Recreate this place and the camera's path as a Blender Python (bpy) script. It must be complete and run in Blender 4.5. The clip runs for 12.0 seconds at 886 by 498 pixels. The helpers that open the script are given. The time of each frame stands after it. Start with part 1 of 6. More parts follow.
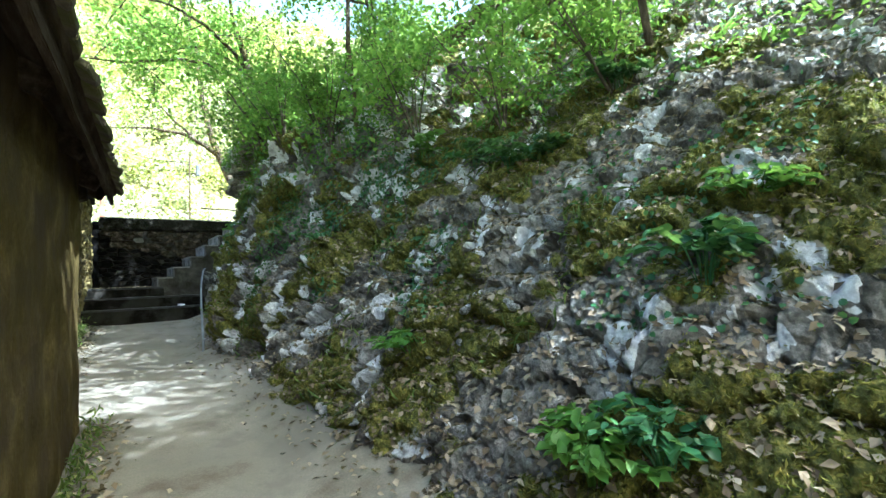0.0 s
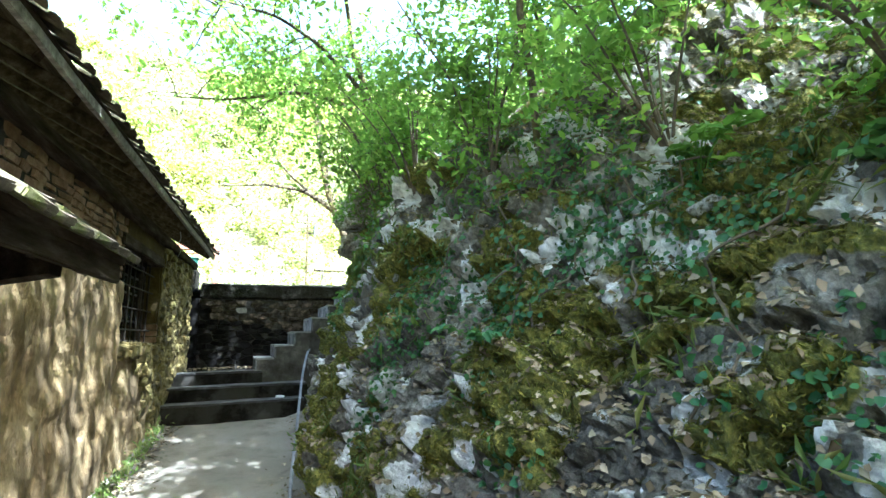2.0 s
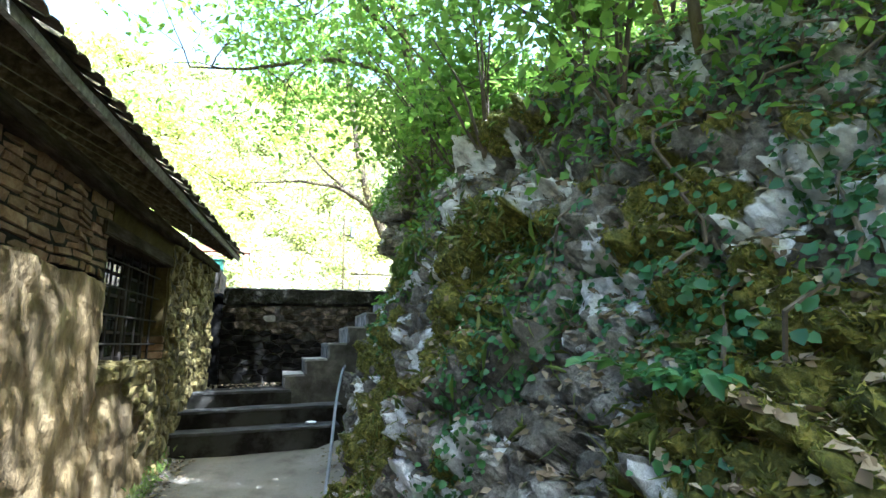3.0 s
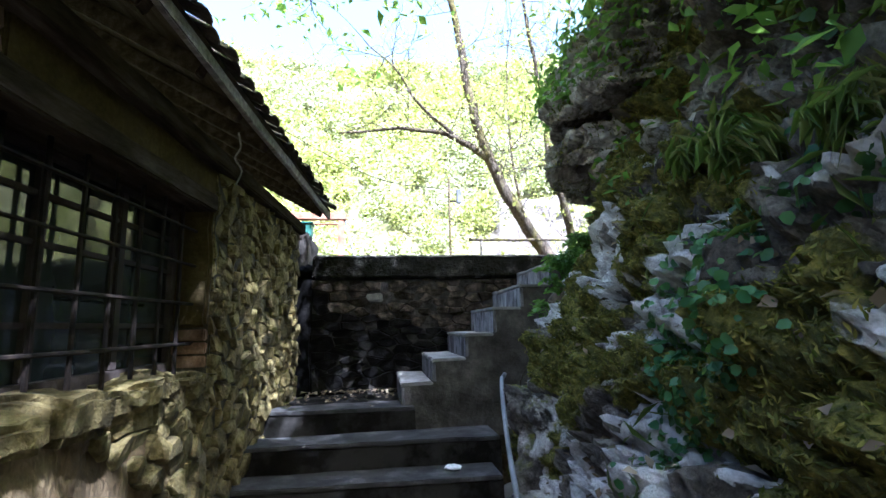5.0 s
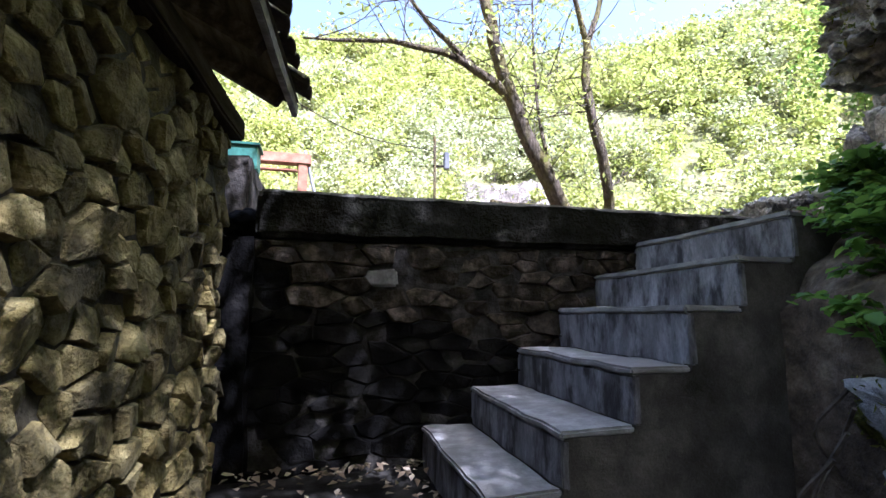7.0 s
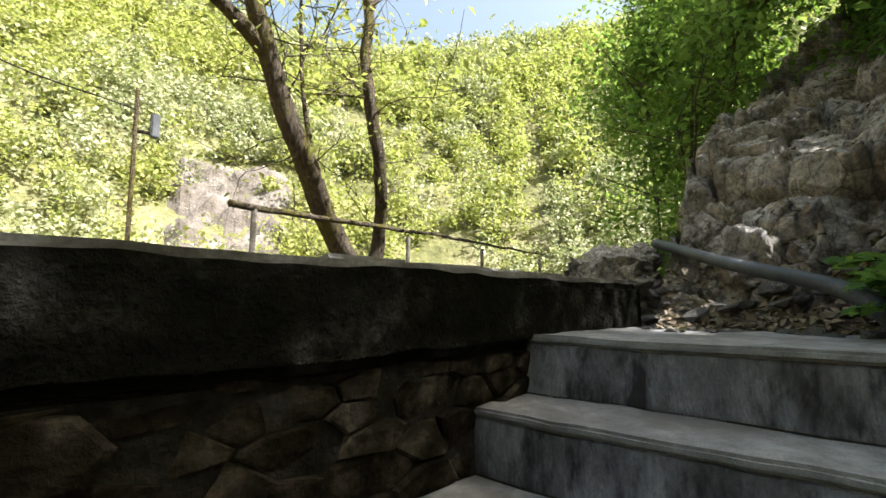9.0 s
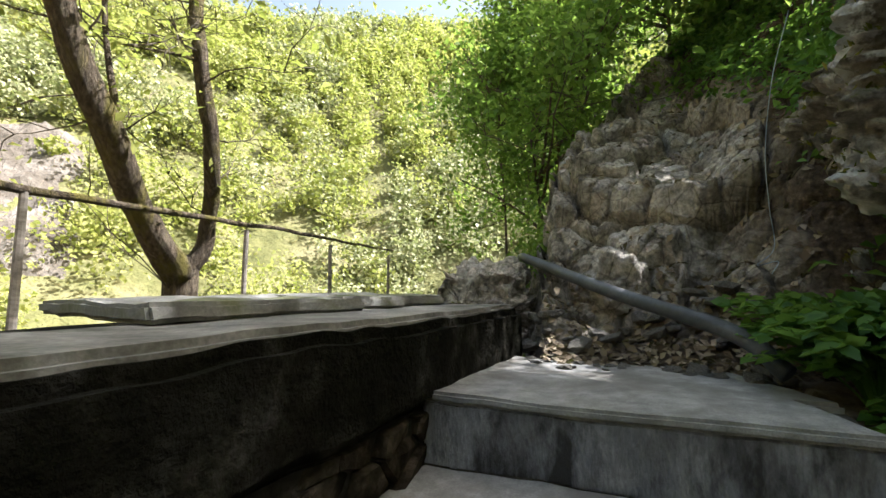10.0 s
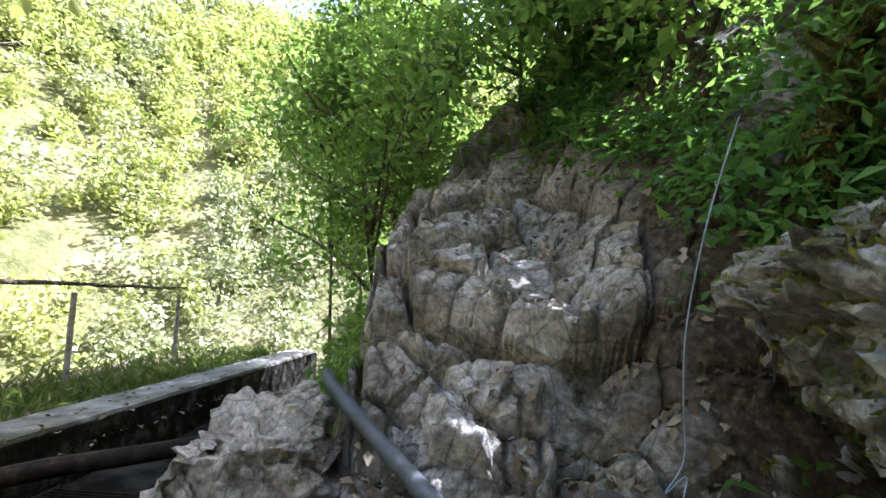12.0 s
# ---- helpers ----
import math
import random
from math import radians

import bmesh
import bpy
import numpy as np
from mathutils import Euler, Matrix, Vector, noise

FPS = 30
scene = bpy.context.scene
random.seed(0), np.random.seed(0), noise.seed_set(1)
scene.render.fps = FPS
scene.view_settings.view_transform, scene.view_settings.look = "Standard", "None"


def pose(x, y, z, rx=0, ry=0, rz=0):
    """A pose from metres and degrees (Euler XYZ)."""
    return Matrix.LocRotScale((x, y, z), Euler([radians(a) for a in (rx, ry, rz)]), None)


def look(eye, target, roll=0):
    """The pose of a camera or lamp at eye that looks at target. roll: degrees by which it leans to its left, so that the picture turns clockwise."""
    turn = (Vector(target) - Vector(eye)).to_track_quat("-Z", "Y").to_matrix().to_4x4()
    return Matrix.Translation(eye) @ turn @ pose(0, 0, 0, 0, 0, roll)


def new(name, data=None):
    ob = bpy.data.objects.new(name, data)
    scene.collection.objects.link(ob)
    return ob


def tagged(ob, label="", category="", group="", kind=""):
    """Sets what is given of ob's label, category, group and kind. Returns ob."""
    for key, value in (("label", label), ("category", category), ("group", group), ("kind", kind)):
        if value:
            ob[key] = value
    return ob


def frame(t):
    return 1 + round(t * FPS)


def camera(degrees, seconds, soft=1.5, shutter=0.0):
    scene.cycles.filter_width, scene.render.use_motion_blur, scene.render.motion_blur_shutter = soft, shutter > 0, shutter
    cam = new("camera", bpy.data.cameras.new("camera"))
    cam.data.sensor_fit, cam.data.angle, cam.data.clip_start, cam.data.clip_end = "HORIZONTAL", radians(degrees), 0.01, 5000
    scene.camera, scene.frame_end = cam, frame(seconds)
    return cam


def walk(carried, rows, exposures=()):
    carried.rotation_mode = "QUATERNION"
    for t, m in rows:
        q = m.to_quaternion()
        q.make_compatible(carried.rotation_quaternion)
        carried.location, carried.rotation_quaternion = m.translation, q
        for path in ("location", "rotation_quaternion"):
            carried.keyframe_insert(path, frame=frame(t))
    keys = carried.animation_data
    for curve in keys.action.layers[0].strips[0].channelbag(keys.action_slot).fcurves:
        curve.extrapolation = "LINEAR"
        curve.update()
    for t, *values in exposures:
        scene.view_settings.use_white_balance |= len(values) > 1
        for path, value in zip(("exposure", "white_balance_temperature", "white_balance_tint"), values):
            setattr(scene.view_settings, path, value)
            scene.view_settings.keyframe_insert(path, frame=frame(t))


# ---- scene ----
cam = camera(85.5, 12.0)
PATH = [
    (0, (0.245, -11.38, 0.621), (1.425, -9.77, 0.736), -2.1),
    (0.5, (0.516, -10.678, 0.684), (1.554, -8.975, 0.833), -1.2),
    (1, (0.699, -9.996, 0.813), (1.594, -8.222, 1.042), -1.0),
    (1.5, (0.811, -9.304, 0.936), (1.65, -7.515, 1.247), -1.0),
    (2, (0.987, -8.54, 1.157), (1.772, -6.736, 1.515), -1.0),
    (2.3, (0.988, -8.085, 1.221), (1.738, -6.266, 1.581), -1.1),
    (2.5, (1.019, -7.803, 1.243), (1.714, -5.963, 1.607), -1.0),
    (3, (1.23, -7.094, 1.269), (1.874, -5.24, 1.654), -0.8),
    (3.5, (1.262, -6.357, 1.262), (1.783, -4.465, 1.645), -1.0),
    (3.7, (1.256, -6.078, 1.304), (1.723, -4.171, 1.686), -1.8),
    (5.5, (0.98, -3.325, 1.402), (1.245, -1.364, 1.692), -1.0),
    (6, (0.807, -2.554, 1.453), (1.106, -0.595, 1.729), -1.3),
    (6.5, (0.753, -1.771, 1.496), (1.141, 0.176, 1.743), -1.2),
    (6.7, (0.738, -1.495, 1.495), (1.158, 0.444, 1.745), -0.7),
    (8.3, (1.014, 0.345, 1.885), (2.063, 2.024, 2.175), -0.3),
    (8.5, (1.076, 0.475, 1.953), (2.241, 2.079, 2.211), -0.2),
    (8.7, (1.16, 0.619, 2.051), (2.445, 2.13, 2.303), 0.5),
    (9, (1.271, 0.789, 2.138), (2.709, 2.159, 2.367), -0.2),
    (9.1, (1.266, 0.878, 2.143), (2.772, 2.174, 2.376), 0.0),
    (9.5, (1.351, 1.073, 2.323), (3.03, 2.143, 2.511), -0.3),
    (10, (1.485, 1.189, 2.35), (3.302, 2.007, 2.52), -0.1),
    (10.5, (1.885, 1.301, 2.469), (3.791, 1.886, 2.626), -0.6),
    (11, (2.168, 1.315, 2.657), (4.13, 1.678, 2.801), -0.5),
    (11.5, (2.336, 1.285, 2.78), (4.319, 1.478, 2.953), -0.0),
    (12, (2.539, 1.306, 3.01), (4.519, 1.489, 3.22), 1.3),
]
walk(cam, [(t, look(eye, target, roll)) for t, eye, target, roll in PATH], exposures=[(0, 3.3, 4750, 4), (0.6, 3.85, 4750, 4), (1.5, 3.8, 4750, 5), (3.7, 3.5, 4700, 12), (5.3, 3.05, 4600, 24), (6.7, 2.75, 4700, 30), (8.3, 1.9, 5500, 15), (9.5, 1.9, 5750, 13), (12, 2.55, 5000, 22)])

# ---- light ----
world = bpy.data.worlds.new("world")
scene.world = world
world.use_nodes = True
wn = world.node_tree
sky = wn.nodes.new("ShaderNodeTexSky")
sky.sky_type = 'NISHITA'
sky.sun_disc = False
SUN_TO = Vector((0.30, -0.52, 0.80)).normalized()
sky.sun_elevation = math.asin(SUN_TO.z)
sky.sun_rotation = math.atan2(SUN_TO.x, SUN_TO.y)
sky.dust_density, sky.air_density, sky.ozone_density = 10.0, 2.6, 0.0
wn.nodes["Background"].inputs["Strength"].default_value = 0.075
wn.links.new(sky.outputs[0], wn.nodes["Background"].inputs[0])
sun = new("sun", bpy.data.lights.new("sun", "SUN"))
sun.data.energy, sun.data.angle, sun.data.color = 5.0, radians(0.6), (1.0, 0.93, 0.8)
sun.matrix_world = look(SUN_TO * 60, (0, 0, 0))

# ---- materials ----
def nodes_of(name, rough=0.9):
    m = bpy.data.materials.new(name)
    m.use_nodes = True
    nt = m.node_tree
    b = nt.nodes["Principled BSDF"]
    b.inputs["Roughness"].default_value = rough
    b.inputs["Specular IOR Level"].default_value = 0.25
    return m, nt, b


def noise_tex(nt, scale, detail=8.0, rough=0.6, stretch=(1, 1, 1), kind="noise"):
    tc = nt.nodes.new("ShaderNodeTexCoord")
    mp = nt.nodes.new("ShaderNodeMapping")
    mp.inputs["Scale"].default_value = stretch
    nt.links.new(tc.outputs["Object"], mp.inputs["Vector"])
    if kind == "voronoi":
        t = nt.nodes.new("ShaderNodeTexVoronoi")
        t.feature = 'DISTANCE_TO_EDGE'
        t.inputs["Scale"].default_value = scale
        nt.links.new(mp.outputs[0], t.inputs["Vector"])
        return t.outputs["Distance"]
    t = nt.nodes.new("ShaderNodeTexNoise")
    t.inputs["Scale"].default_value = scale
    t.inputs["Detail"].default_value = detail
    t.inputs["Roughness"].default_value = rough
    nt.links.new(mp.outputs[0], t.inputs["Vector"])
    return t.outputs["Fac"]


def ramp(nt, fac, stops):
    r = nt.nodes.new("ShaderNodeValToRGB")
    e = r.color_ramp.elements
    while len(e) < len(stops):
        e.new(0.5)
    for k, (p, c) in enumerate(stops):
        e[k].position = p
        e[k].color = (*c, 1) if len(c) == 3 else c
    nt.links.new(fac, r.inputs[0])
    return r.outputs["Color"]


def mixc(nt, fac, a, b, kind='MIX'):
    n = nt.nodes.new("ShaderNodeMix")
    n.data_type, n.blend_type = 'RGBA', kind
    for sock, v in ((n.inputs[0], fac), (n.inputs[6], a), (n.inputs[7], b)):
        if isinstance(v, (int, float)):
            sock.default_value = v
        elif isinstance(v, tuple):
            sock.default_value = (*v, 1)
        else:
            nt.links.new(v, sock)
    return n.outputs[2]


def bump(nt, b, fac, strength=0.5, dist=0.02, under=None):
    n = nt.nodes.new("ShaderNodeBump")
    n.inputs["Strength"].default_value = strength
    n.inputs["Distance"].default_value = dist
    nt.links.new(fac, n.inputs["Height"])
    if under is not None:
        nt.links.new(under, n.inputs["Normal"])
    nt.links.new(n.outputs[0], b.inputs["Normal"])
    return n.outputs[0]


def surface(name, dark, mid, light, scale=6.0, fine=60.0, rough=0.9, relief=0.5, dist=0.01, stretch=(1, 1, 1), stain=None, stain_scale=1.5, piece=0.0):
    """A mottled surface with fine grain, broad stains and relief."""
    m, nt, b = nodes_of(name, rough)
    c = ramp(nt, noise_tex(nt, scale, stretch=stretch), [(0.3, dark), (0.5, mid), (0.72, light)])
    g = noise_tex(nt, fine, 4, stretch=stretch)
    c = mixc(nt, 0.5, c, ramp(nt, g, [(0.3, (0.35, 0.35, 0.35)), (0.7, (0.75, 0.75, 0.75))]), 'OVERLAY')
    if stain:
        f = ramp(nt, noise_tex(nt, stain_scale, 8, 0.65, stretch), [(0.48, (0, 0, 0)), (0.62, (1, 1, 1))])
        c = mixc(nt, f, c, stain)
    if piece:
        oi = nt.nodes.new("ShaderNodeObjectInfo")
        c = mixc(nt, piece, c, ramp(nt, oi.outputs["Random"], [(0.0, (0.24, 0.21, 0.15)), (0.5, (0.5, 0.465, 0.39)), (1.0, (0.8, 0.75, 0.61))]), 'OVERLAY')
    nt.links.new(c, b.inputs["Base Color"])
    n = bump(nt, b, noise_tex(nt, scale * 1.7, 8, stretch=stretch), relief, dist * 2)
    bump(nt, b, g, relief, dist * 0.4, n)
    return m


def rock_surface(name, moss=0.5, warm=0.0, litter=0.0, pale=True):
    """Weathered limestone: pale faces, dark seams, moss where it lies flat or damp."""
    m, nt, b = nodes_of(name, 0.92)
    base = ramp(nt, noise_tex(nt, 2.6, 10, 0.65), [(0.32, (0.05 + 0.05 * warm, 0.05 + 0.035 * warm, 0.05 + 0.015 * warm)), (0.46, (0.18 + 0.1 * warm, 0.178 + 0.075 * warm, 0.178 + 0.035 * warm)), (0.56, (0.34 + 0.05 * warm, 0.34 + 0.01 * warm, 0.345 - 0.04 * warm)), (0.64, (0.66 - 0.3 * warm, 0.66 - 0.33 * warm, 0.67 - 0.37 * warm))])
    spots = ramp(nt, noise_tex(nt, 9.0, 6, 0.7), [(0.35, (0.25, 0.24, 0.23) if pale else (0.42, 0.41, 0.4)), (0.6, (0.62, 0.6, 0.57) if pale else (0.74, 0.73, 0.7))])
    c = mixc(nt, 0.75, base, spots, 'OVERLAY')
    c = mixc(nt, 0.7, c, ramp(nt, noise_tex(nt, 30.0, 6, 0.7), [(0.35, (0.2, 0.2, 0.2)), (0.65, (0.82, 0.82, 0.82))]), 'OVERLAY')
    crack = ramp(nt, noise_tex(nt, 3.2 if pale else 7.0, 5, 0.6, kind="voronoi"), [(0.0, (0.15, 0.13, 0.11)), (0.045, (1, 1, 1))])
    c = mixc(nt, 0.55, c, crack, 'MULTIPLY')
    geo = nt.nodes.new("ShaderNodeNewGeometry")
    sep = nt.nodes.new("ShaderNodeSeparateXYZ")
    nt.links.new(geo.outputs["Normal"], sep.inputs[0])
    mm = nt.nodes.new("ShaderNodeMath")
    mm.operation = 'MULTIPLY_ADD'
    nt.links.new(sep.outputs["Z"], mm.inputs[0])
    mm.inputs[1].default_value = 0.13
    nt.links.new(noise_tex(nt, 1.9, 9, 0.68), mm.inputs[2])
    mossf = ramp(nt, mm.outputs[0], [(0.66 - 0.2 * moss, (0, 0, 0)), (0.74 - 0.2 * moss, (1, 1, 1))])
    mossc = ramp(nt, noise_tex(nt, 22.0, 6), [(0.3, (0.03, 0.04, 0.009)), (0.5, (0.11, 0.12, 0.02)), (0.7, (0.26, 0.24, 0.045))])
    c = mixc(nt, mossf, c, mossc)
    if litter:
        ma = nt.nodes.new("ShaderNodeMath")
        ma.operation = 'MULTIPLY_ADD'
        nt.links.new(sep.outputs["Z"], ma.inputs[0])
        ma.inputs[1].default_value = 0.9
        nt.links.new(noise_tex(nt, 3.0, 5), ma.inputs[2])
        lf = ramp(nt, ma.outputs[0], [(1.12 - 0.2 * litter, (0, 0, 0)), (1.22 - 0.2 * litter, (1, 1, 1))])
        lc = ramp(nt, noise_tex(nt, 45.0, 4), [(0.35, (0.035, 0.025, 0.016)), (0.55, (0.12, 0.085, 0.05)), (0.7, (0.26, 0.2, 0.13))])
        c = mixc(nt, lf, c, lc)
    if not pale:
        at = nt.nodes.new("ShaderNodeAttribute")
        at.attribute_name = "soil"
        c = mixc(nt, at.outputs["Fac"], c, ramp(nt, noise_tex(nt, 24.0, 8, 0.7), [(0.34, (0.03, 0.022, 0.015)), (0.52, (0.095, 0.072, 0.05)), (0.68, (0.22, 0.175, 0.125))]))
    if pale:
        tc = nt.nodes.new("ShaderNodeTexCoord")
        sy = nt.nodes.new("ShaderNodeSeparateXYZ")
        nt.links.new(tc.outputs["Object"], sy.inputs[0])
        my = nt.nodes.new("ShaderNodeMath")
        my.operation = 'MULTIPLY_ADD'
        nt.links.new(sy.outputs["Y"], my.inputs[0])
        my.inputs[1].default_value = 0.012
        nt.links.new(noise_tex(nt, 1.7, 12, 0.66), my.inputs[2])
        pf = ramp(nt, my.outputs[0], [(0.525, (0, 0, 0)), (0.55, (1, 1, 1))])
        pc = ramp(nt, noise_tex(nt, 14.0, 6), [(0.3, (0.3, 0.29, 0.29)), (0.55, (0.62, 0.62, 0.63)), (0.7, (0.74, 0.74, 0.76))])
        c = mixc(nt, pf, c, pc)
        df = ramp(nt, noise_tex(nt, 2.4, 10, 0.66), [(0.36, (1, 1, 1)), (0.42, (0, 0, 0))])
        c = mixc(nt, df, c, (0.03, 0.027, 0.022))
    nt.links.new(c, b.inputs["Base Color"])
    n = bump(nt, b, noise_tex(nt, 6.0, 10, 0.7), 1.0, 0.085)
    n = bump(nt, b, noise_tex(nt, 5.0, 6, 0.6, (1, 1, 2.2), kind="voronoi"), 0.35, 0.03, n)
    bump(nt, b, noise_tex(nt, 38.0, 6, 0.65), 0.9, 0.016, n)
    return m


def outcrop_surface(name):
    """Grey-brown limestone with moss cushions, pale clean faces and earth in the hollows."""
    m, nt, b = nodes_of(name, 0.93)

    def attr(n):
        a = nt.nodes.new("ShaderNodeAttribute")
        a.attribute_name = n
        return a.outputs["Fac"]

    c = ramp(nt, noise_tex(nt, 2.2, 10, 0.66), [(0.34, (0.035, 0.03, 0.024)), (0.46, (0.1, 0.092, 0.078)), (0.56, (0.19, 0.178, 0.158)), (0.68, (0.34, 0.33, 0.31))])
    c = mixc(nt, 0.75, c, ramp(nt, noise_tex(nt, 26.0, 8, 0.75), [(0.35, (0.16, 0.155, 0.15)), (0.65, (0.85, 0.85, 0.84))]), 'OVERLAY')
    pc = ramp(nt, noise_tex(nt, 9.0, 8, 0.7), [(0.32, (0.2, 0.195, 0.19)), (0.46, (0.5, 0.5, 0.5)), (0.62, (0.72, 0.72, 0.74))])
    edge = mixc(nt, 0.42, attr("pale"), noise_tex(nt, 13.0, 8, 0.75), 'LINEAR_LIGHT')
    c = mixc(nt, ramp(nt, edge, [(0.42, (0, 0, 0)), (0.56, (1, 1, 1))]), c, pc)
    mc = ramp(nt, noise_tex(nt, 19.0, 8, 0.7), [(0.3, (0.025, 0.03, 0.008)), (0.48, (0.085, 0.09, 0.017)), (0.66, (0.24, 0.215, 0.04))])
    medge = mixc(nt, 0.4, attr("moss"), noise_tex(nt, 16.0, 8, 0.75), 'LINEAR_LIGHT')
    c = mixc(nt, ramp(nt, medge, [(0.4, (0, 0, 0)), (0.6, (1, 1, 1))]), c, mc)
    geo = nt.nodes.new("ShaderNodeNewGeometry")
    sep = nt.nodes.new("ShaderNodeSeparateXYZ")
    nt.links.new(geo.outputs["Normal"], sep.inputs[0])
    ma = nt.nodes.new("ShaderNodeMath")
    ma.operation = 'MULTIPLY_ADD'
    nt.links.new(sep.outputs["Z"], ma.inputs[0])
    ma.inputs[1].default_value = 0.8
    nt.links.new(noise_tex(nt, 2.6, 6), ma.inputs[2])
    lc = ramp(nt, noise_tex(nt, 45.0, 4), [(0.35, (0.035, 0.026, 0.018)), (0.55, (0.12, 0.09, 0.06)), (0.7, (0.26, 0.21, 0.15))])
    c = mixc(nt, ramp(nt, ma.outputs[0], [(1.1, (0, 0, 0)), (1.22, (1, 1, 1))]), c, lc)
    nt.links.new(c, b.inputs["Base Color"])
    n = bump(nt, b, noise_tex(nt, 11.0, 10, 0.72), 1.0, 0.05)
    bump(nt, b, noise_tex(nt, 55.0, 6, 0.7), 0.9, 0.012, n)
    return m


def leaf_surface(name, dark, mid, light, glow=0.5, rough=0.5):
    """Thin leaves that let light through, each its own tint."""
    m, nt, b = nodes_of(name, rough)
    geo = nt.nodes.new("ShaderNodeNewGeometry")
    c = ramp(nt, geo.outputs["Random Per Island"], [(0.0, dark), (0.5, mid), (1.0, light)])
    c = mixc(nt, 0.5, c, ramp(nt, noise_tex(nt, 0.8, 4), [(0.3, (0.3, 0.3, 0.3)), (0.7, (0.7, 0.7, 0.65))]), 'OVERLAY')
    nt.links.new(c, b.inputs["Base Color"])
    tr = nt.nodes.new("ShaderNodeBsdfTranslucent")
    nt.links.new(mixc(nt, 0.35, c, (0.35, 0.5, 0.06)), tr.inputs["Color"])
    mx = nt.nodes.new("ShaderNodeMixShader")
    mx.inputs[0].default_value = glow
    nt.links.new(b.outputs[0], mx.inputs[1])
    nt.links.new(tr.outputs[0], mx.inputs[2])
    nt.links.new(mx.outputs[0], nt.nodes["Material Output"].inputs["Surface"])
    return m


M_ROCK = outcrop_surface("mossy limestone")
M_CRAG = rock_surface("mossy grey crag", 0.35, 0.45, 0.0)
M_ROCK_BARE = rock_surface("bare limestone", -0.2, 0.75, 0.1, False)
M_BOULDER = rock_surface("mossy boulder", 0.5, 0.25, 0.0)
M_PALEROCK = surface("pale broken limestone", (0.13, 0.128, 0.125), (0.36, 0.358, 0.36), (0.66, 0.66, 0.67), 7, 45, relief=1.0, dist=0.03, stain=(0.09, 0.088, 0.04), stain_scale=5)
M_SOIL = surface("woodland soil", (0.03, 0.022, 0.014), (0.09, 0.068, 0.045), (0.2, 0.16, 0.11), 9, 70, relief=0.8, dist=0.02)
M_PATH = surface("worn concrete path", (0.095, 0.082, 0.06), (0.165, 0.148, 0.118), (0.255, 0.236, 0.2), 2.2, 80, relief=0.35, dist=0.008, stain=(0.13, 0.118, 0.095), stain_scale=1.1)
M_STEP = surface("weathered concrete", (0.07, 0.066, 0.068), (0.16, 0.156, 0.162), (0.29, 0.287, 0.295), 9, 110, relief=0.9, dist=0.014, stain=(0.04, 0.037, 0.036), stain_scale=8, stretch=(1, 1, 0.38))
# Earthy side of the stairs, with its shade also put into the colour.
M_STEPSIDE = surface("earthy stained concrete darkened for shade", (0.02, 0.017, 0.013), (0.052, 0.046, 0.037), (0.11, 0.1, 0.083), 4, 90, relief=0.8, dist=0.015, stain=(0.03, 0.028, 0.02), stain_scale=2.2)
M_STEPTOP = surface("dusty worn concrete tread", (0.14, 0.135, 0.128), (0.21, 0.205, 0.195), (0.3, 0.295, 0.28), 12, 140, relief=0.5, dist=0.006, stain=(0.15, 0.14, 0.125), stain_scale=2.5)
# Low steps: lit tops and shaded fronts are put into these two colours.
M_TREAD = surface("worn grey tread in a lit-top tone", (0.016, 0.015, 0.014), (0.04, 0.038, 0.036), (0.1, 0.098, 0.093), 5, 90, relief=0.45, dist=0.008, stain=(0.04, 0.038, 0.034), stain_scale=3)
M_LOWSTEP = surface("worn concrete darkened for shade", (0.004, 0.0038, 0.003), (0.009, 0.008, 0.007), (0.03, 0.028, 0.025), 4, 80, relief=0.4, dist=0.008, stain=(0.03, 0.028, 0.024), stain_scale=2)
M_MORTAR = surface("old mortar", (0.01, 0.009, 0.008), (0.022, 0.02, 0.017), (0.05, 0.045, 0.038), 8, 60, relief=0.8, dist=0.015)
# Near-black: the shade at the wall's foot put into the stone with its damp.
M_WALLBLACK = surface("black stone, shade and damp in one colour", (0.002, 0.002, 0.0018), (0.0045, 0.0042, 0.004), (0.016, 0.015, 0.013), 5, 55, relief=0.8, dist=0.015)
M_HOUSEMORTAR = surface("yellowish earth mortar", (0.02, 0.016, 0.008), (0.045, 0.037, 0.019), (0.09, 0.076, 0.044), 8, 60, relief=0.8, dist=0.015)
# Damp stone, taken darker still so its colour holds the wall's shade.
M_WALLSTONE = surface("damp wall stone toned down for shade", (0.007, 0.006, 0.005), (0.021, 0.018, 0.0145), (0.085, 0.072, 0.058), 9, 55, relief=0.8, dist=0.015, stain=(0.018, 0.016, 0.014), stain_scale=0.9, piece=0.6)
# One concrete in two tones: lit on top, shaded below.
M_CAPTOP = surface("worn coping top in a sunlit tone", (0.08, 0.077, 0.07), (0.155, 0.149, 0.138), (0.26, 0.252, 0.235), 5, 80, relief=0.5, dist=0.008, stain=(0.05, 0.05, 0.035), stain_scale=1.8)
M_CAP = surface("mossy concrete cap darkened for shade", (0.006, 0.0056, 0.005), (0.016, 0.015, 0.012), (0.07, 0.066, 0.056), 7, 70, relief=1.0, dist=0.03, stain=(0.008, 0.008, 0.005), stain_scale=1.3)
M_HOUSESTONE = surface("yellowish rubble stone", (0.075, 0.058, 0.018), (0.17, 0.138, 0.05), (0.32, 0.275, 0.13), 9, 60, relief=1.0, dist=0.03, stain=(0.06, 0.05, 0.02), stain_scale=3, piece=0.55)
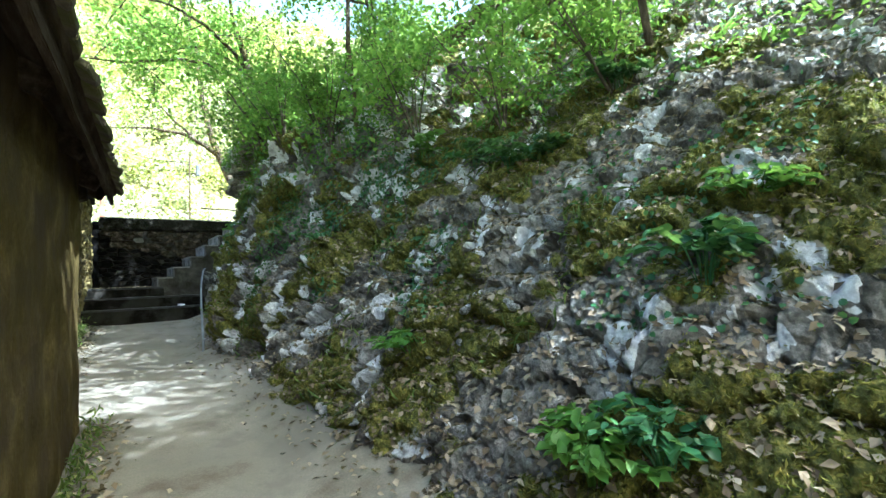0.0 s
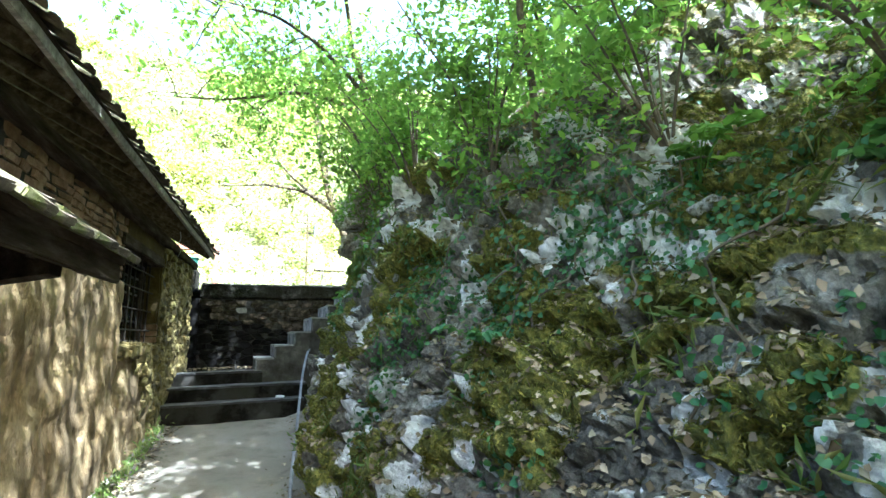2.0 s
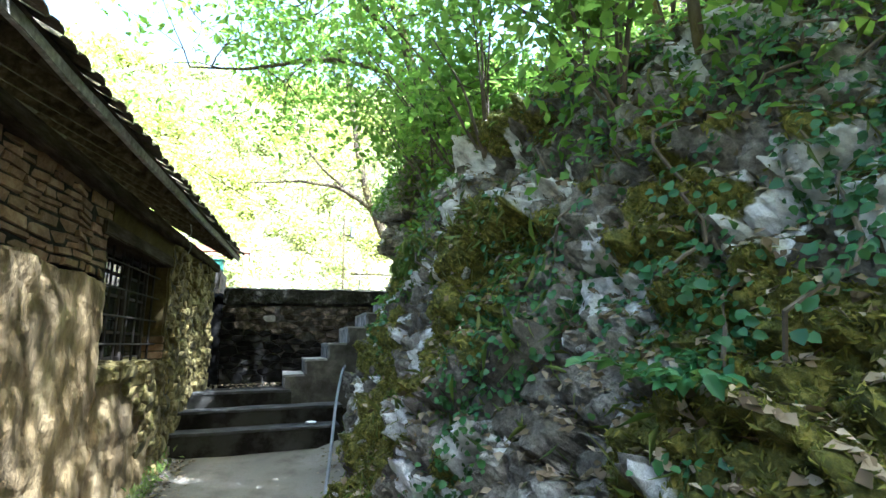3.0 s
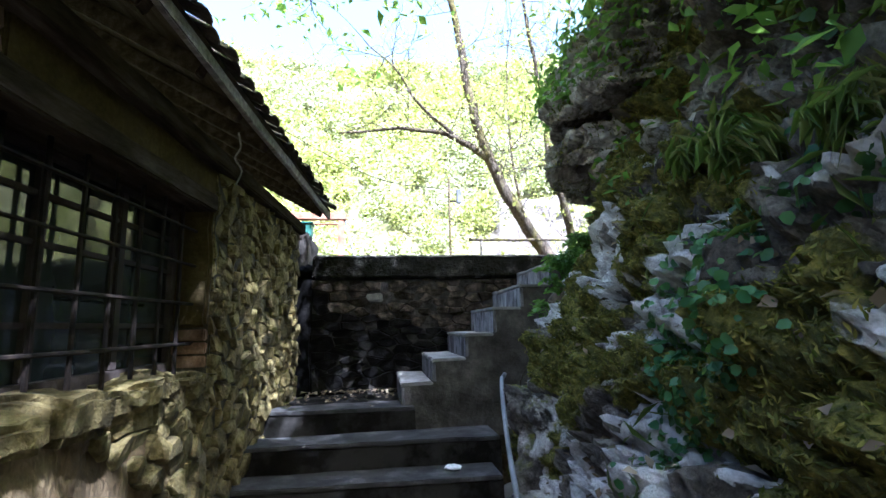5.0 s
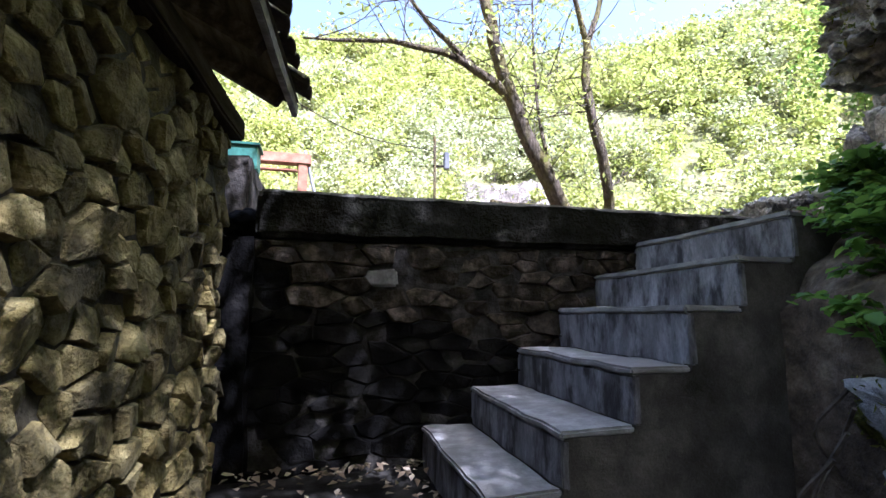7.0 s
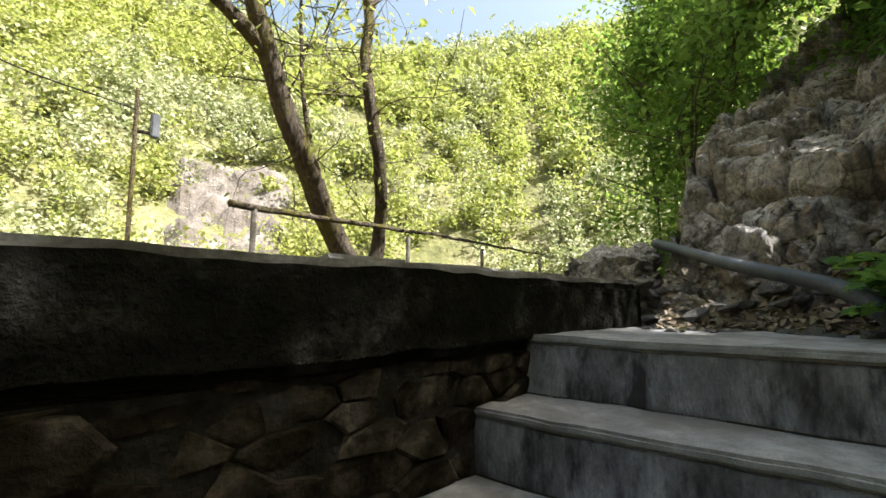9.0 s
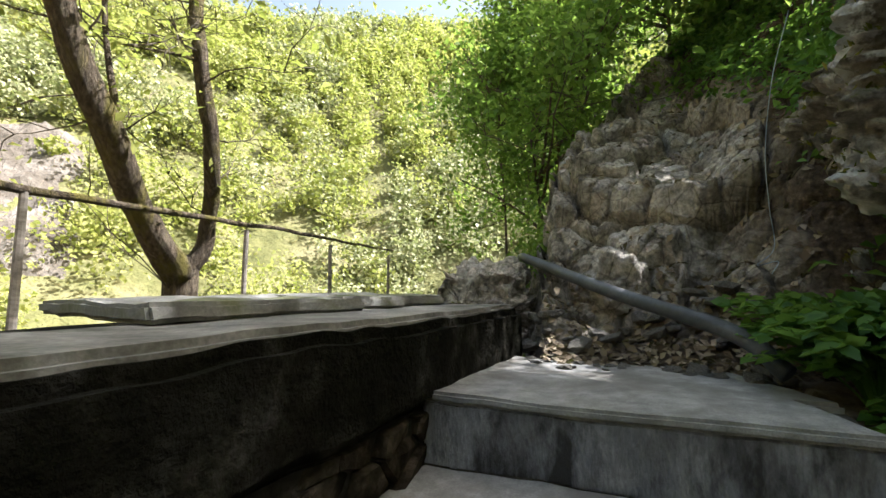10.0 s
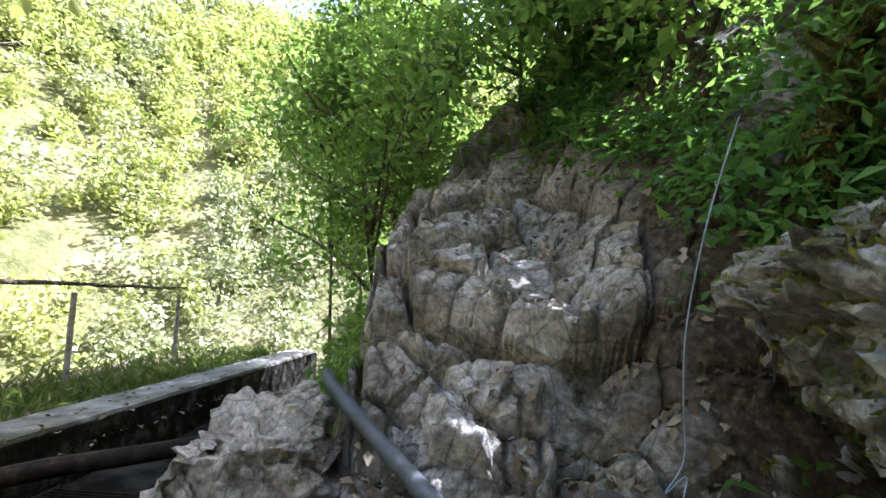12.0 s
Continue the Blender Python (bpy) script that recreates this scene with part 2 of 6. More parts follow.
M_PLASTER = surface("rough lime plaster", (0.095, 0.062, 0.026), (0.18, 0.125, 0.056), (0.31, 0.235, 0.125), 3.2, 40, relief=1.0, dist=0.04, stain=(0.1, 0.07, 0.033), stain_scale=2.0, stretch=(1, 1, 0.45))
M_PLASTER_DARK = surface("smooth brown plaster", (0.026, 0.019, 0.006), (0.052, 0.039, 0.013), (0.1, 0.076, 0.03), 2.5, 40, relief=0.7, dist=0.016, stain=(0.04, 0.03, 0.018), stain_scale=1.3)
M_BRICK = surface("old brick", (0.08, 0.045, 0.026), (0.15, 0.092, 0.056), (0.23, 0.165, 0.11), 8, 60, relief=0.8, dist=0.01, piece=0.5)
M_BEAM = surface("dark roof timber", (0.014, 0.01, 0.006), (0.033, 0.025, 0.017), (0.075, 0.06, 0.044), 4, 50, relief=0.6, dist=0.008, stretch=(4, 0.6, 4))
M_TILE = surface("mossy roof tile", (0.045, 0.038, 0.028), (0.1, 0.085, 0.065), (0.19, 0.165, 0.13), 7, 60, relief=0.7, dist=0.012, stain=(0.07, 0.075, 0.02), stain_scale=4, piece=0.5)
M_METAL = surface("rusty iron", (0.007, 0.006, 0.005), (0.016, 0.013, 0.011), (0.04, 0.029, 0.02), 14, 90, rough=0.6, relief=0.3, dist=0.003)
M_PIPE = surface("grey plastic pipe", (0.035, 0.039, 0.044), (0.06, 0.065, 0.074), (0.11, 0.115, 0.122), 4, 60, rough=0.5, relief=0.15, dist=0.003)
M_PIPE_PALE = surface("pale bleached hose", (0.1, 0.104, 0.115), (0.16, 0.166, 0.185), (0.26, 0.267, 0.29), 4, 60, rough=0.5, relief=0.15, dist=0.003)
M_BARK = surface("ridged bark", (0.035, 0.026, 0.018), (0.1, 0.078, 0.055), (0.2, 0.165, 0.12), 11, 50, relief=1.0, dist=0.06, stretch=(2.4, 2.4, 0.3), stain=(0.14, 0.12, 0.03), stain_scale=1.8)
M_TWIG = surface("thin branches", (0.04, 0.032, 0.024), (0.085, 0.07, 0.052), (0.15, 0.13, 0.1), 8, 60, relief=0.4)
M_WOOD = surface("grey weathered wood", (0.09, 0.078, 0.065), (0.19, 0.17, 0.15), (0.31, 0.29, 0.26), 5, 70, relief=0.6, dist=0.006, stretch=(0.6, 4, 4))
M_REDWOOD = surface("reddish painted timber", (0.12, 0.05, 0.03), (0.22, 0.1, 0.06), (0.33, 0.19, 0.13), 5, 60, relief=0.4)
M_ROOFRED = surface("orange clay roof", (0.3, 0.13, 0.06), (0.45, 0.21, 0.1), (0.58, 0.32, 0.18), 6, 60, relief=0.4)
M_SLAB = surface("grey stone slab", (0.12, 0.117, 0.108), (0.2, 0.196, 0.184), (0.32, 0.312, 0.295), 5, 90, relief=0.5, dist=0.006, stain=(0.11, 0.115, 0.06), stain_scale=2.6)
M_RUBBLE = surface("pale rubble", (0.04, 0.036, 0.03), (0.09, 0.083, 0.072), (0.18, 0.17, 0.152), 12, 80, relief=0.6)
M_SCREE = surface("sunlit scree", (0.06, 0.05, 0.038), (0.115, 0.1, 0.084), (0.2, 0.182, 0.165), 0.6, 6, relief=0.8, dist=0.2)
M_HILL = surface("hillside undergrowth", (0.06, 0.065, 0.02), (0.12, 0.12, 0.045), (0.22, 0.2, 0.11), 0.35, 4, relief=0.8, dist=0.3)
M_GREEN = surface("green plastic crate", (0.01, 0.045, 0.035), (0.02, 0.08, 0.06), (0.04, 0.11, 0.085), 6, 60, rough=0.5, relief=0.1)
M_PALEPLASTER = surface("pale patch of plaster", (0.06, 0.057, 0.052), (0.12, 0.116, 0.106), (0.22, 0.213, 0.2), 6, 60, relief=0.6)
M_DARK = surface("dark interior", (0.01, 0.009, 0.008), (0.02, 0.018, 0.015), (0.03, 0.028, 0.024), 3, 30)
M_WINFRAME = surface("weathered window frame", (0.02, 0.015, 0.012), (0.04, 0.03, 0.024), (0.08, 0.065, 0.05), 6, 60, relief=0.4)
M_TRASH = surface("pale crumpled litter", (0.6, 0.6, 0.58), (0.75, 0.75, 0.74), (0.85, 0.85, 0.84), 10, 60, relief=0.3)
M_CABLE = surface("pale blue cord", (0.2, 0.25, 0.32), (0.3, 0.36, 0.45), (0.42, 0.48, 0.56), 10, 60, relief=0.1)
for m in (M_WALLBLACK, M_CAP, M_MORTAR, M_LOWSTEP, M_WALLSTONE, M_BEAM, M_PLASTER_DARK, M_DARK, M_METAL):
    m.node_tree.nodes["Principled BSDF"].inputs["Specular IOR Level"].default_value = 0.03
L_CANOPY = leaf_surface("canopy leaves", (0.075, 0.16, 0.025), (0.15, 0.28, 0.045), (0.26, 0.38, 0.075), 0.62)
L_THICKET = leaf_surface("thicket leaves", (0.06, 0.12, 0.02), (0.125, 0.22, 0.04), (0.23, 0.33, 0.075), 0.6)
L_IVY = leaf_surface("ivy leaves", (0.016, 0.06, 0.026), (0.035, 0.105, 0.042), (0.07, 0.16, 0.06), 0.35, 0.4)
L_FERN = leaf_surface("fern fronds", (0.04, 0.11, 0.02), (0.08, 0.18, 0.03), (0.14, 0.26, 0.05), 0.5)
L_GRASS = leaf_surface("grass blades", (0.05, 0.09, 0.015), (0.1, 0.14, 0.03), (0.2, 0.2, 0.07), 0.4)
L_DRY = leaf_surface("dead leaves", (0.055, 0.038, 0.022), (0.14, 0.105, 0.068), (0.3, 0.25, 0.185), 0.1, 0.85)
L_MOSS = leaf_surface("moss tufts", (0.035, 0.042, 0.009), (0.115, 0.115, 0.02), (0.25, 0.22, 0.045), 0.25, 0.9)
L_HILL = leaf_surface("sunlit hillside leaves", (0.2, 0.21, 0.05), (0.32, 0.33, 0.09), (0.45, 0.44, 0.17), 0.45)
L_HILLDARK = leaf_surface("grey green hillside leaves", (0.19, 0.2, 0.1), (0.31, 0.32, 0.18), (0.44, 0.44, 0.28), 0.3)
GLASS, gnt, gb = nodes_of("old window glass", 0.06)
gb.inputs["Base Color"].default_value = (0.03, 0.035, 0.03, 1)
gb.inputs["Specular IOR Level"].default_value = 0.7
bump(gnt, gb, noise_tex(gnt, 5.0, 2), 0.15, 0.01)


# ---- building blocks ----
def finish(name, me, material, parent=None, label="", smooth=False):
    me.materials.append(material)
    if smooth:
        me.polygons.foreach_set("use_smooth", [True] * len(me.polygons))
    ob = new(name, me)
    if parent:
        ob.parent = parent
    if label:
        ob["label"] = label
    return ob


def part(name, bm, material, parent=None, label="", smooth=False):
    me = bpy.data.meshes.new(name)
    bmesh.ops.recalc_face_normals(bm, faces=bm.faces)
    bm.to_mesh(me)
    bm.free()
    return finish(name, me, material, parent, label, smooth)


def raw(name, verts, faces, material, parent=None, label="", smooth=False):
    me = bpy.data.meshes.new(name)
    me.from_pydata([tuple(v) for v in verts], [], [tuple(f) for f in faces])
    me.update()
    return finish(name, me, material, parent, label, smooth)


def empty(name, at=(0, 0, 0)):
    e = new(name)
    e.location = at
    return e


def fbm(p, f, octaves=4):
    return noise.fractal(Vector(p) * f, 0.9, 2.0, octaves)


def lerp(x, pts):
    return float(np.interp(x, [p[0] for p in pts], [p[1] for p in pts]))


def box_bm(lo, hi, bevel=0.01, rough=0.0, cuts=0, m=None):
    """A box with softened edges; cuts and rough make its faces uneven."""
    bm = bmesh.new()
    bmesh.ops.create_cube(bm, size=1)
    lo, hi = Vector(lo), Vector(hi)
    for v in bm.verts:
        v.co = Vector([(lo[k] + hi[k]) / 2 + v.co[k] * (hi[k] - lo[k]) for k in range(3)])
    if cuts:
        size = max(hi - lo) / cuts
        for ax in range(3):
            n = int((hi[ax] - lo[ax]) / size)
            for k in range(1, n):
                co, no = Vector((0, 0, 0)), Vector((0, 0, 0))
                co[ax], no[ax] = lo[ax] + (hi[ax] - lo[ax]) * k / n, 1
                bmesh.ops.bisect_plane(bm, geom=bm.verts[:] + bm.edges[:] + bm.faces[:], plane_co=co, plane_no=no)
    if bevel:
        sharp = [e for e in bm.edges if len(e.link_faces) == 2 and e.calc_face_angle(0) > 1]
        bmesh.ops.bevel(bm, geom=sharp, offset=bevel, segments=2, affect='EDGES')
    if rough:
        for v in bm.verts:
            v.co += Vector(noise.noise_vector(v.co * 3.1)) * rough + Vector(noise.noise_vector(v.co * 9)) * rough * 0.5
    if m is not None:
        bmesh.ops.transform(bm, matrix=m, verts=bm.verts)
    return bm


def tube_geo(path, radii, sides=8, wobble=0.0):
    """Rings along a path, as vertices and faces."""
    P = [Vector(p) for p in path]
    V, F = [], []
    up = Vector((0.31, 0.22, 0.92))
    for k, p in enumerate(P):
        d = (P[min(k + 1, len(P) - 1)] - P[max(k - 1, 0)]).normalized()
        if abs(d.dot(up)) > 0.97:
            up = Vector((1, 0.2, 0.1)).normalized()
        a = d.cross(up).normalized()
        b = d.cross(a)
        for j in range(sides):
            t = 2 * math.pi * j / sides
            r = radii[k] * (1 + wobble * noise.noise(Vector((p.x * 3 + math.cos(t), p.y * 3 + math.sin(t), p.z * 2.5))))
            V.append(p + (a * math.cos(t) + b * math.sin(t)) * r)
    for k in range(len(P) - 1):
        for j in range(sides):
            F.append((k * sides + j, k * sides + (j + 1) % sides, (k + 1) * sides + (j + 1) % sides, (k + 1) * sides + j))
    F.append(tuple(range(sides))[::-1])
    F.append(tuple((len(P) - 1) * sides + j for j in range(sides)))
    return V, F


def joined(chunks):
    V, F = [], []
    for v, f in chunks:
        o = len(V)
        V += list(v)
        F += [tuple(i + o for i in q) for q in f]
    return V, F


def curve_path(pts, n=24):
    """A smooth line through points."""
    P = [Vector(p) for p in pts]
    P = [P[0] * 2 - P[1]] + P + [P[-1] * 2 - P[-2]]
    out = []
    seg = len(P) - 3
    for k in range(n + 1):
        u = k / n * seg
        i = min(int(u), seg - 1)
        t = u - i
        a, b, c, d = P[i:i + 4]
        out.append(0.5 * ((2 * b) + (c - a) * t + (2 * a - 5 * b + 4 * c - d) * t * t + (3 * b - a - 3 * c + d) * t ** 3))
    return out


RNG = np.random.default_rng(7)


def unit(a):
    return a / np.maximum(np.linalg.norm(a, axis=1, keepdims=True), 1e-6)


def leaf_mesh(name, centres, size, material, facing=None, spread=1.0, slim=0.55, droop=0.0, parent=None, label="", along=None, broad=False):
    """Many small folded leaves in one mesh: each a rhomb with a midrib, or a broad pointed heart."""
    n = len(centres)
    C = np.asarray(centres, float)
    nrm = RNG.normal(size=(n, 3)) * spread
    if facing is not None:
        nrm = nrm + facing
    nrm = unit(nrm)
    d = RNG.normal(size=(n, 3)) if along is None else along + RNG.normal(size=(n, 3)) * 0.25
    d[:, 2] -= droop
    d = unit(d - nrm * np.sum(d * nrm, axis=1, keepdims=True))
    s = np.cross(nrm, d)
    L = size * (0.6 + 0.8 * RNG.random((n, 1)))
    W = L * slim * (0.8 + 0.4 * RNG.random((n, 1)))
    base, tip = C - d * L * 0.5, C + d * L * 0.5 - nrm * L * 0.12
    mid = C - d * L * 0.08
    lft, rgt = mid + s * W * 0.5 + nrm * L * 0.1, mid - s * W * 0.5 + nrm * L * 0.1
    ring, tris = [base, lft, tip, rgt], [[0, 1, 2], [0, 2, 3]]
    if broad:
        low, high = C - d * L * 0.34, C + d * L * 0.16 + nrm * L * 0.03
        fold = nrm * L * 0.08
        ring = [base, low + s * W * 0.42 + fold, high + s * W * 0.4 + fold, tip, high - s * W * 0.4 + fold, low - s * W * 0.42 + fold]
        tris = [[0, 1, 2], [0, 2, 3], [0, 3, 4], [0, 4, 5]]
    k, f = len(ring), len(tris)
    V = np.stack(ring, axis=1).reshape(-1, 3)
    me = bpy.data.meshes.new(name)
    idx = np.arange(n)[:, None] * k
    F = np.concatenate([idx + np.array([t]) for t in tris], axis=1).reshape(-1)
    me.vertices.add(k * n)
    me.vertices.foreach_set("co", V.reshape(-1))
    me.loops.add(3 * f * n)
    me.loops.foreach_set("vertex_index", F)
    me.polygons.add(f * n)
    me.polygons.foreach_set("loop_start", np.arange(f * n) * 3)
    me.update()
    me.validate()
    return finish(name, me, material, parent, label)


def clump_points(centre, radii, n, hollow=0.55):
    d = unit(RNG.normal(size=(n, 3)))
    r = hollow + (1 - hollow) * RNG.random((n, 1))
    lump = 1 + 0.3 * np.sin(d[:, :1] * 5 + centre[0]) * np.cos(d[:, 2:] * 4 + centre[1])
    return np.array(centre) + d * r * lump * np.array(radii)


# ---- the lie of the land ----
def floor_z(y):
    return lerp(y, [(-14, -1.0), (-11.4, -0.86), (-5.6, -0.5), (-1.84, -0.27), (-0.4, -0.08), (3, 0.0)])


def foot_x(y):
    """Where the rock meets the path."""
    return lerp(y, [(-14, 1.75), (-9, 1.6), (-7.4, 1.62), (-5.2, 1.72), (-3.9, 1.6), (-3.2, 1.72), (-1.5, 2.05), (0.3, 2.15)])


def house_x(y):
    return 0.06 + 0.08 * y


# ---- ground and rock ----
def grid_faces(nu, nv):
    return [(i * nv + j, (i + 1) * nv + j, (i + 1) * nv + j + 1, i * nv + j + 1) for i in range(nu - 1) for j in range(nv - 1)]


def hill_z(x, y):
    """Valley floor round the place, and steep wooded hills all round it."""
    r = math.hypot(x - 2, y - 1)
    rise = max(0, min(r, 75) - 17) * (0.8 + 0.1 * noise.noise(Vector((x * 0.03, y * 0.03, 5))))
    z = -1.7 - max(0, min(r, 17) - 7) * 0.22 + rise + 1.2 * noise.noise(Vector((x * 0.07, y * 0.07, 0)))
    return z if r > 13 else min(z, -1.6)


def build_ground():
    V = []
    xs, ys = np.linspace(-140, 150, 116), np.linspace(-140, 150, 116)
    for x in xs:
        for y in ys:
            V.append((x, y, hill_z(x, y)))
    ob = raw("ground", V, grid_faces(116, 116), M_HILL, smooth=True)
    tagged(ob, "valley floor and wooded hillside rising beyond the wall", "ground", kind="structure")


def build_path():
    V = []
    ys, n = np.linspace(-14, 0.05, 180), 40
    for y in ys:
        for k in range(n):
            x = house_x(y) - 0.6 + (2.6 + 0.6) * k / (n - 1)
            edge = max(0, (x - foot_x(y) + 0.3)) * 0.35 + max(0, house_x(y) + 0.15 - x) * 0.3
            V.append((x, y, floor_z(y) + 0.014 * noise.noise(Vector((x * 2, y * 2, 0))) + 0.005 * noise.noise(Vector((x * 12, y * 12, 3))) + edge))
    ob = raw("pavement", V, grid_faces(len(ys), n), M_PATH, smooth=True)
    tagged(ob, "worn pale concrete path dappled with leaf litter", "path", kind="structure")


FOOT = [(1.75, -14.0), (1.6, -9.0), (1.6, -7.4), (1.72, -5.2), (1.58, -3.9), (1.72, -3.1), (1.98, -1.5), (2.1, -0.5), (2.32, 0.0), (2.7, 0.3), (3.3, 0.36), (3.75, 0.3), (4.2, 0.5), (4.9, 0.55)]
FOOT_Z = [-1.1, -0.75, -0.68, -0.55, -0.45, -0.42, -0.3, -0.1, 0.3, 0.55, 1.3, 1.75, 2.1, 2.3]


def rock_relief(p, big=0.3, fine=0.06):
    """Broken limestone: blocks, ledges and fine roughness."""
    q = Vector(p)
    d, c1 = noise.voronoi(q * 0.9 + Vector(noise.noise_vector(q * 0.8)) * 0.3)
    d2, c2 = noise.voronoi(Vector((q.x, q.y, q.z * 1.5)) * 2.7 + Vector(noise.noise_vector(q * 2)) * 0.25)
    p1, p2 = Vector(c1[0]), Vector(c2[0])
    n1, n2 = Vector(noise.noise_vector(p1 * 3.7)), Vector(noise.noise_vector(p2 * 3.1))
    facet = (q - p1 / 0.9).dot(n1) * 1.3 + n1.x * 0.35 + (q - Vector((p2.x, p2.y, p2.z / 1.5)) / 2.7).dot(n2) * 1.5 + n2.y * 0.16
    crack = min(1, (d[1] - d[0]) * 9) * 0.2 + min(1, (d2[1] - d2[0]) * 7) * 0.11
    return big * (fbm(q, 0.55, 3) * 0.6 + crack + facet - 0.28) + fine * fbm(q, 5.0, 4)


def strata(p):
    """Broken beds of limestone: tilted ledges, angular blocks, open joints. Returns the height and how far a face stands out."""
    q = Vector(p) + Vector(noise.noise_vector(Vector(p) * 1.3)) * 0.1 + Vector(noise.noise_vector(Vector(p) * 6.0)) * 0.025
    out, proud = 0.1 * fbm(q, 0.7, 2), 0.0
    bed = (q.z + 0.42 * q.y + 0.3 * q.x) * 2.3 + 0.6 * noise.noise(q * 0.9)
    f = bed - math.floor(bed)
    out += 0.1 * (f if f < 0.82 else (1 - f) * 4.5) * (0.5 + noise.noise(q * 0.8 + Vector((9, 0, 0))))
    thin = (q.z + 0.16 * q.y) * 8.5 + 0.9 * noise.noise(q * 1.7)
    f = thin - math.floor(thin)
    out += 0.036 * (f if f < 0.8 else (1 - f) * 4) * max(0, 0.5 + 1.2 * noise.noise(q * 1.1 + Vector((3, 5, 0))))
    for freq, tilt, step, gap, width in ((1.5, 0.38, 0.1, 0.1, 0.04), (4.2, 0.75, 0.06, 0.075, 0.02), (10.0, 0.9, 0.02, 0.03, 0.009)):
        w = Vector((q.x, q.y, q.z * 1.2)) * freq
        d, c = noise.voronoi(w)
        n = Vector(noise.noise_vector(c[0] * 5.3))
        lift = step * n.x * 1.6 + (w - c[0]).dot(n) / freq * tilt
        out += lift - gap * math.exp(-((d[1] - d[0]) / freq / width) ** 2)
        proud += lift / step * 0.4
    return out + 0.016 * fbm(q, 16.0, 2), proud


def outcrop_point(u, h):
    """A point of the outcrop: u along its foot, h above it."""
    i = min(int(u), len(FOOT) - 2)
    t = u - i
    a, b = Vector(FOOT[i]), Vector(FOOT[i + 1])
    p0 = a.lerp(b, t)
    d = b - a
    e = Vector(FOOT[min(i + 2, len(FOOT) - 1)]) - b if t > 0.5 and i + 2 < len(FOOT) else a - Vector(FOOT[max(i - 1, 0)]) if i else d
    d = (d.normalized() * 0.75 + e.normalized() * 0.25 * abs(t - 0.5) * 2)
    inward = Vector((d.y, -d.x)).normalized()
    z0 = lerp(u, list(enumerate(FOOT_Z)))
    h *= lerp(u, [(7.2, 1.0), (8.2, 0.42), (10.6, 0.35)])
    slope = lerp(p0.y if u < 8 else 9, [(-14, 0.9), (-8, 0.76), (-6.6, 0.7), (-5.6, 0.44), (-4.6, 0.34), (-2, 0.29), (0.2, 0.26), (9, 0.55)])
    brow = lerp(p0.y, [(-14, 1.9), (-7, 2.2), (-5.6, 3.3), (-1, 3.4), (0.5, 2.2)])
    run = slope * min(h, brow) + max(0, h - brow) * lerp(p0.y, [(-6, 1.05), (-3, 2.0)])
    # the bank under the overhanging slab leans back above a low ledge
    bank = min(1, max(0, (u - 6.7) / 0.6)) * min(1, max(0, (10.6 - u) / 0.8))
    z = z0 + h
    lean = 0.12 * min(h, 0.9) + max(0, min(z, 2.35) - 1.15) * 0.95 + max(0, z - 2.35) * 0.45 + max(0, z - 3.6) * 1.6
    run = run * (1 - bank) + lean * bank
    return Vector((p0.x + inward.x * run, p0.y + inward.y * run * (1 if u < 9 else 0.6), z)), inward


def outcrop_spot(u, h):
    p, n = outcrop_point(u, h)
    out = Vector((-n.x, -n.y, 0.45)).normalized()
    grow = min(1, max(0.2, (h + 0.3) / 0.6))
    lift, proud = strata(p)
    lift *= lerp(p.y, [(-9.5, 0.5), (-7.5, 0.66), (-6, 0.85), (-3, 1.0)])
    moss = fbm(p, 1.1, 3) * 1.1 + 0.45 * noise.noise(p * 5.0) + lerp(p.y, [(-9.5, -0.06), (-8, 0.04), (-7, 0.17), (-3.2, 0.13), (-2.2, -0.12), (0, -0.14)])
    moss += 0.14 * min(1, max(0, p.z - 1.5)) * min(1, max(0, -7.6 - p.y))
    moss = min(1, max(0, moss * 5.0))
    pale = min(1, max(0, (fbm(Vector((p.x, p.y, p.z * 0.6)) + Vector((31, 0, 0)), 2.6, 4) + 0.12 * proud - lerp(p.y, [(-9.6, 0.25), (-8, 0.19), (-6.5, 0.19), (-3, 0.15), (-2, 0.1)]) - 0.1 * moss) * 14))
    lift += 0.035 * moss * (0.7 + noise.noise(p * 9))
    return p + out * (lift * grow), moss, pale


def build_outcrop():
    nv = 340
    us = [k / 45 * 0.6 for k in range(45)]
    for i in range(len(FOOT) - 1):
        a, b = (0.6, 1.0) if i == 0 else (0.0, 1.0)
        n = max(4, int((Vector(FOOT[i + 1]) - Vector(FOOT[i])).length * (b - a) / 0.0185))
        us += [i + a + (b - a) * k / n for k in range(n)]
    V, moss, pale = [], [], []
    for u in us:
        for j in range(nv):
            v, m, w = outcrop_spot(min(u, len(FOOT) - 1.001), -0.3 + 9.5 * (j / (nv - 1)) ** 1.4)
            V.append(v)
            moss.append(m)
            pale.append(w)
    ob = raw("rock_outcrop", V, grid_faces(len(us), nv), M_ROCK)
    for name, values in (("moss", moss), ("pale", pale)):
        ob.data.attributes.new(name, 'FLOAT', 'POINT').data.foreach_set("value", values)
    tagged(ob, "mossy limestone outcrop with pale patches and leaf litter", "rock")
    return ob, np.array(moss), np.array(pale)


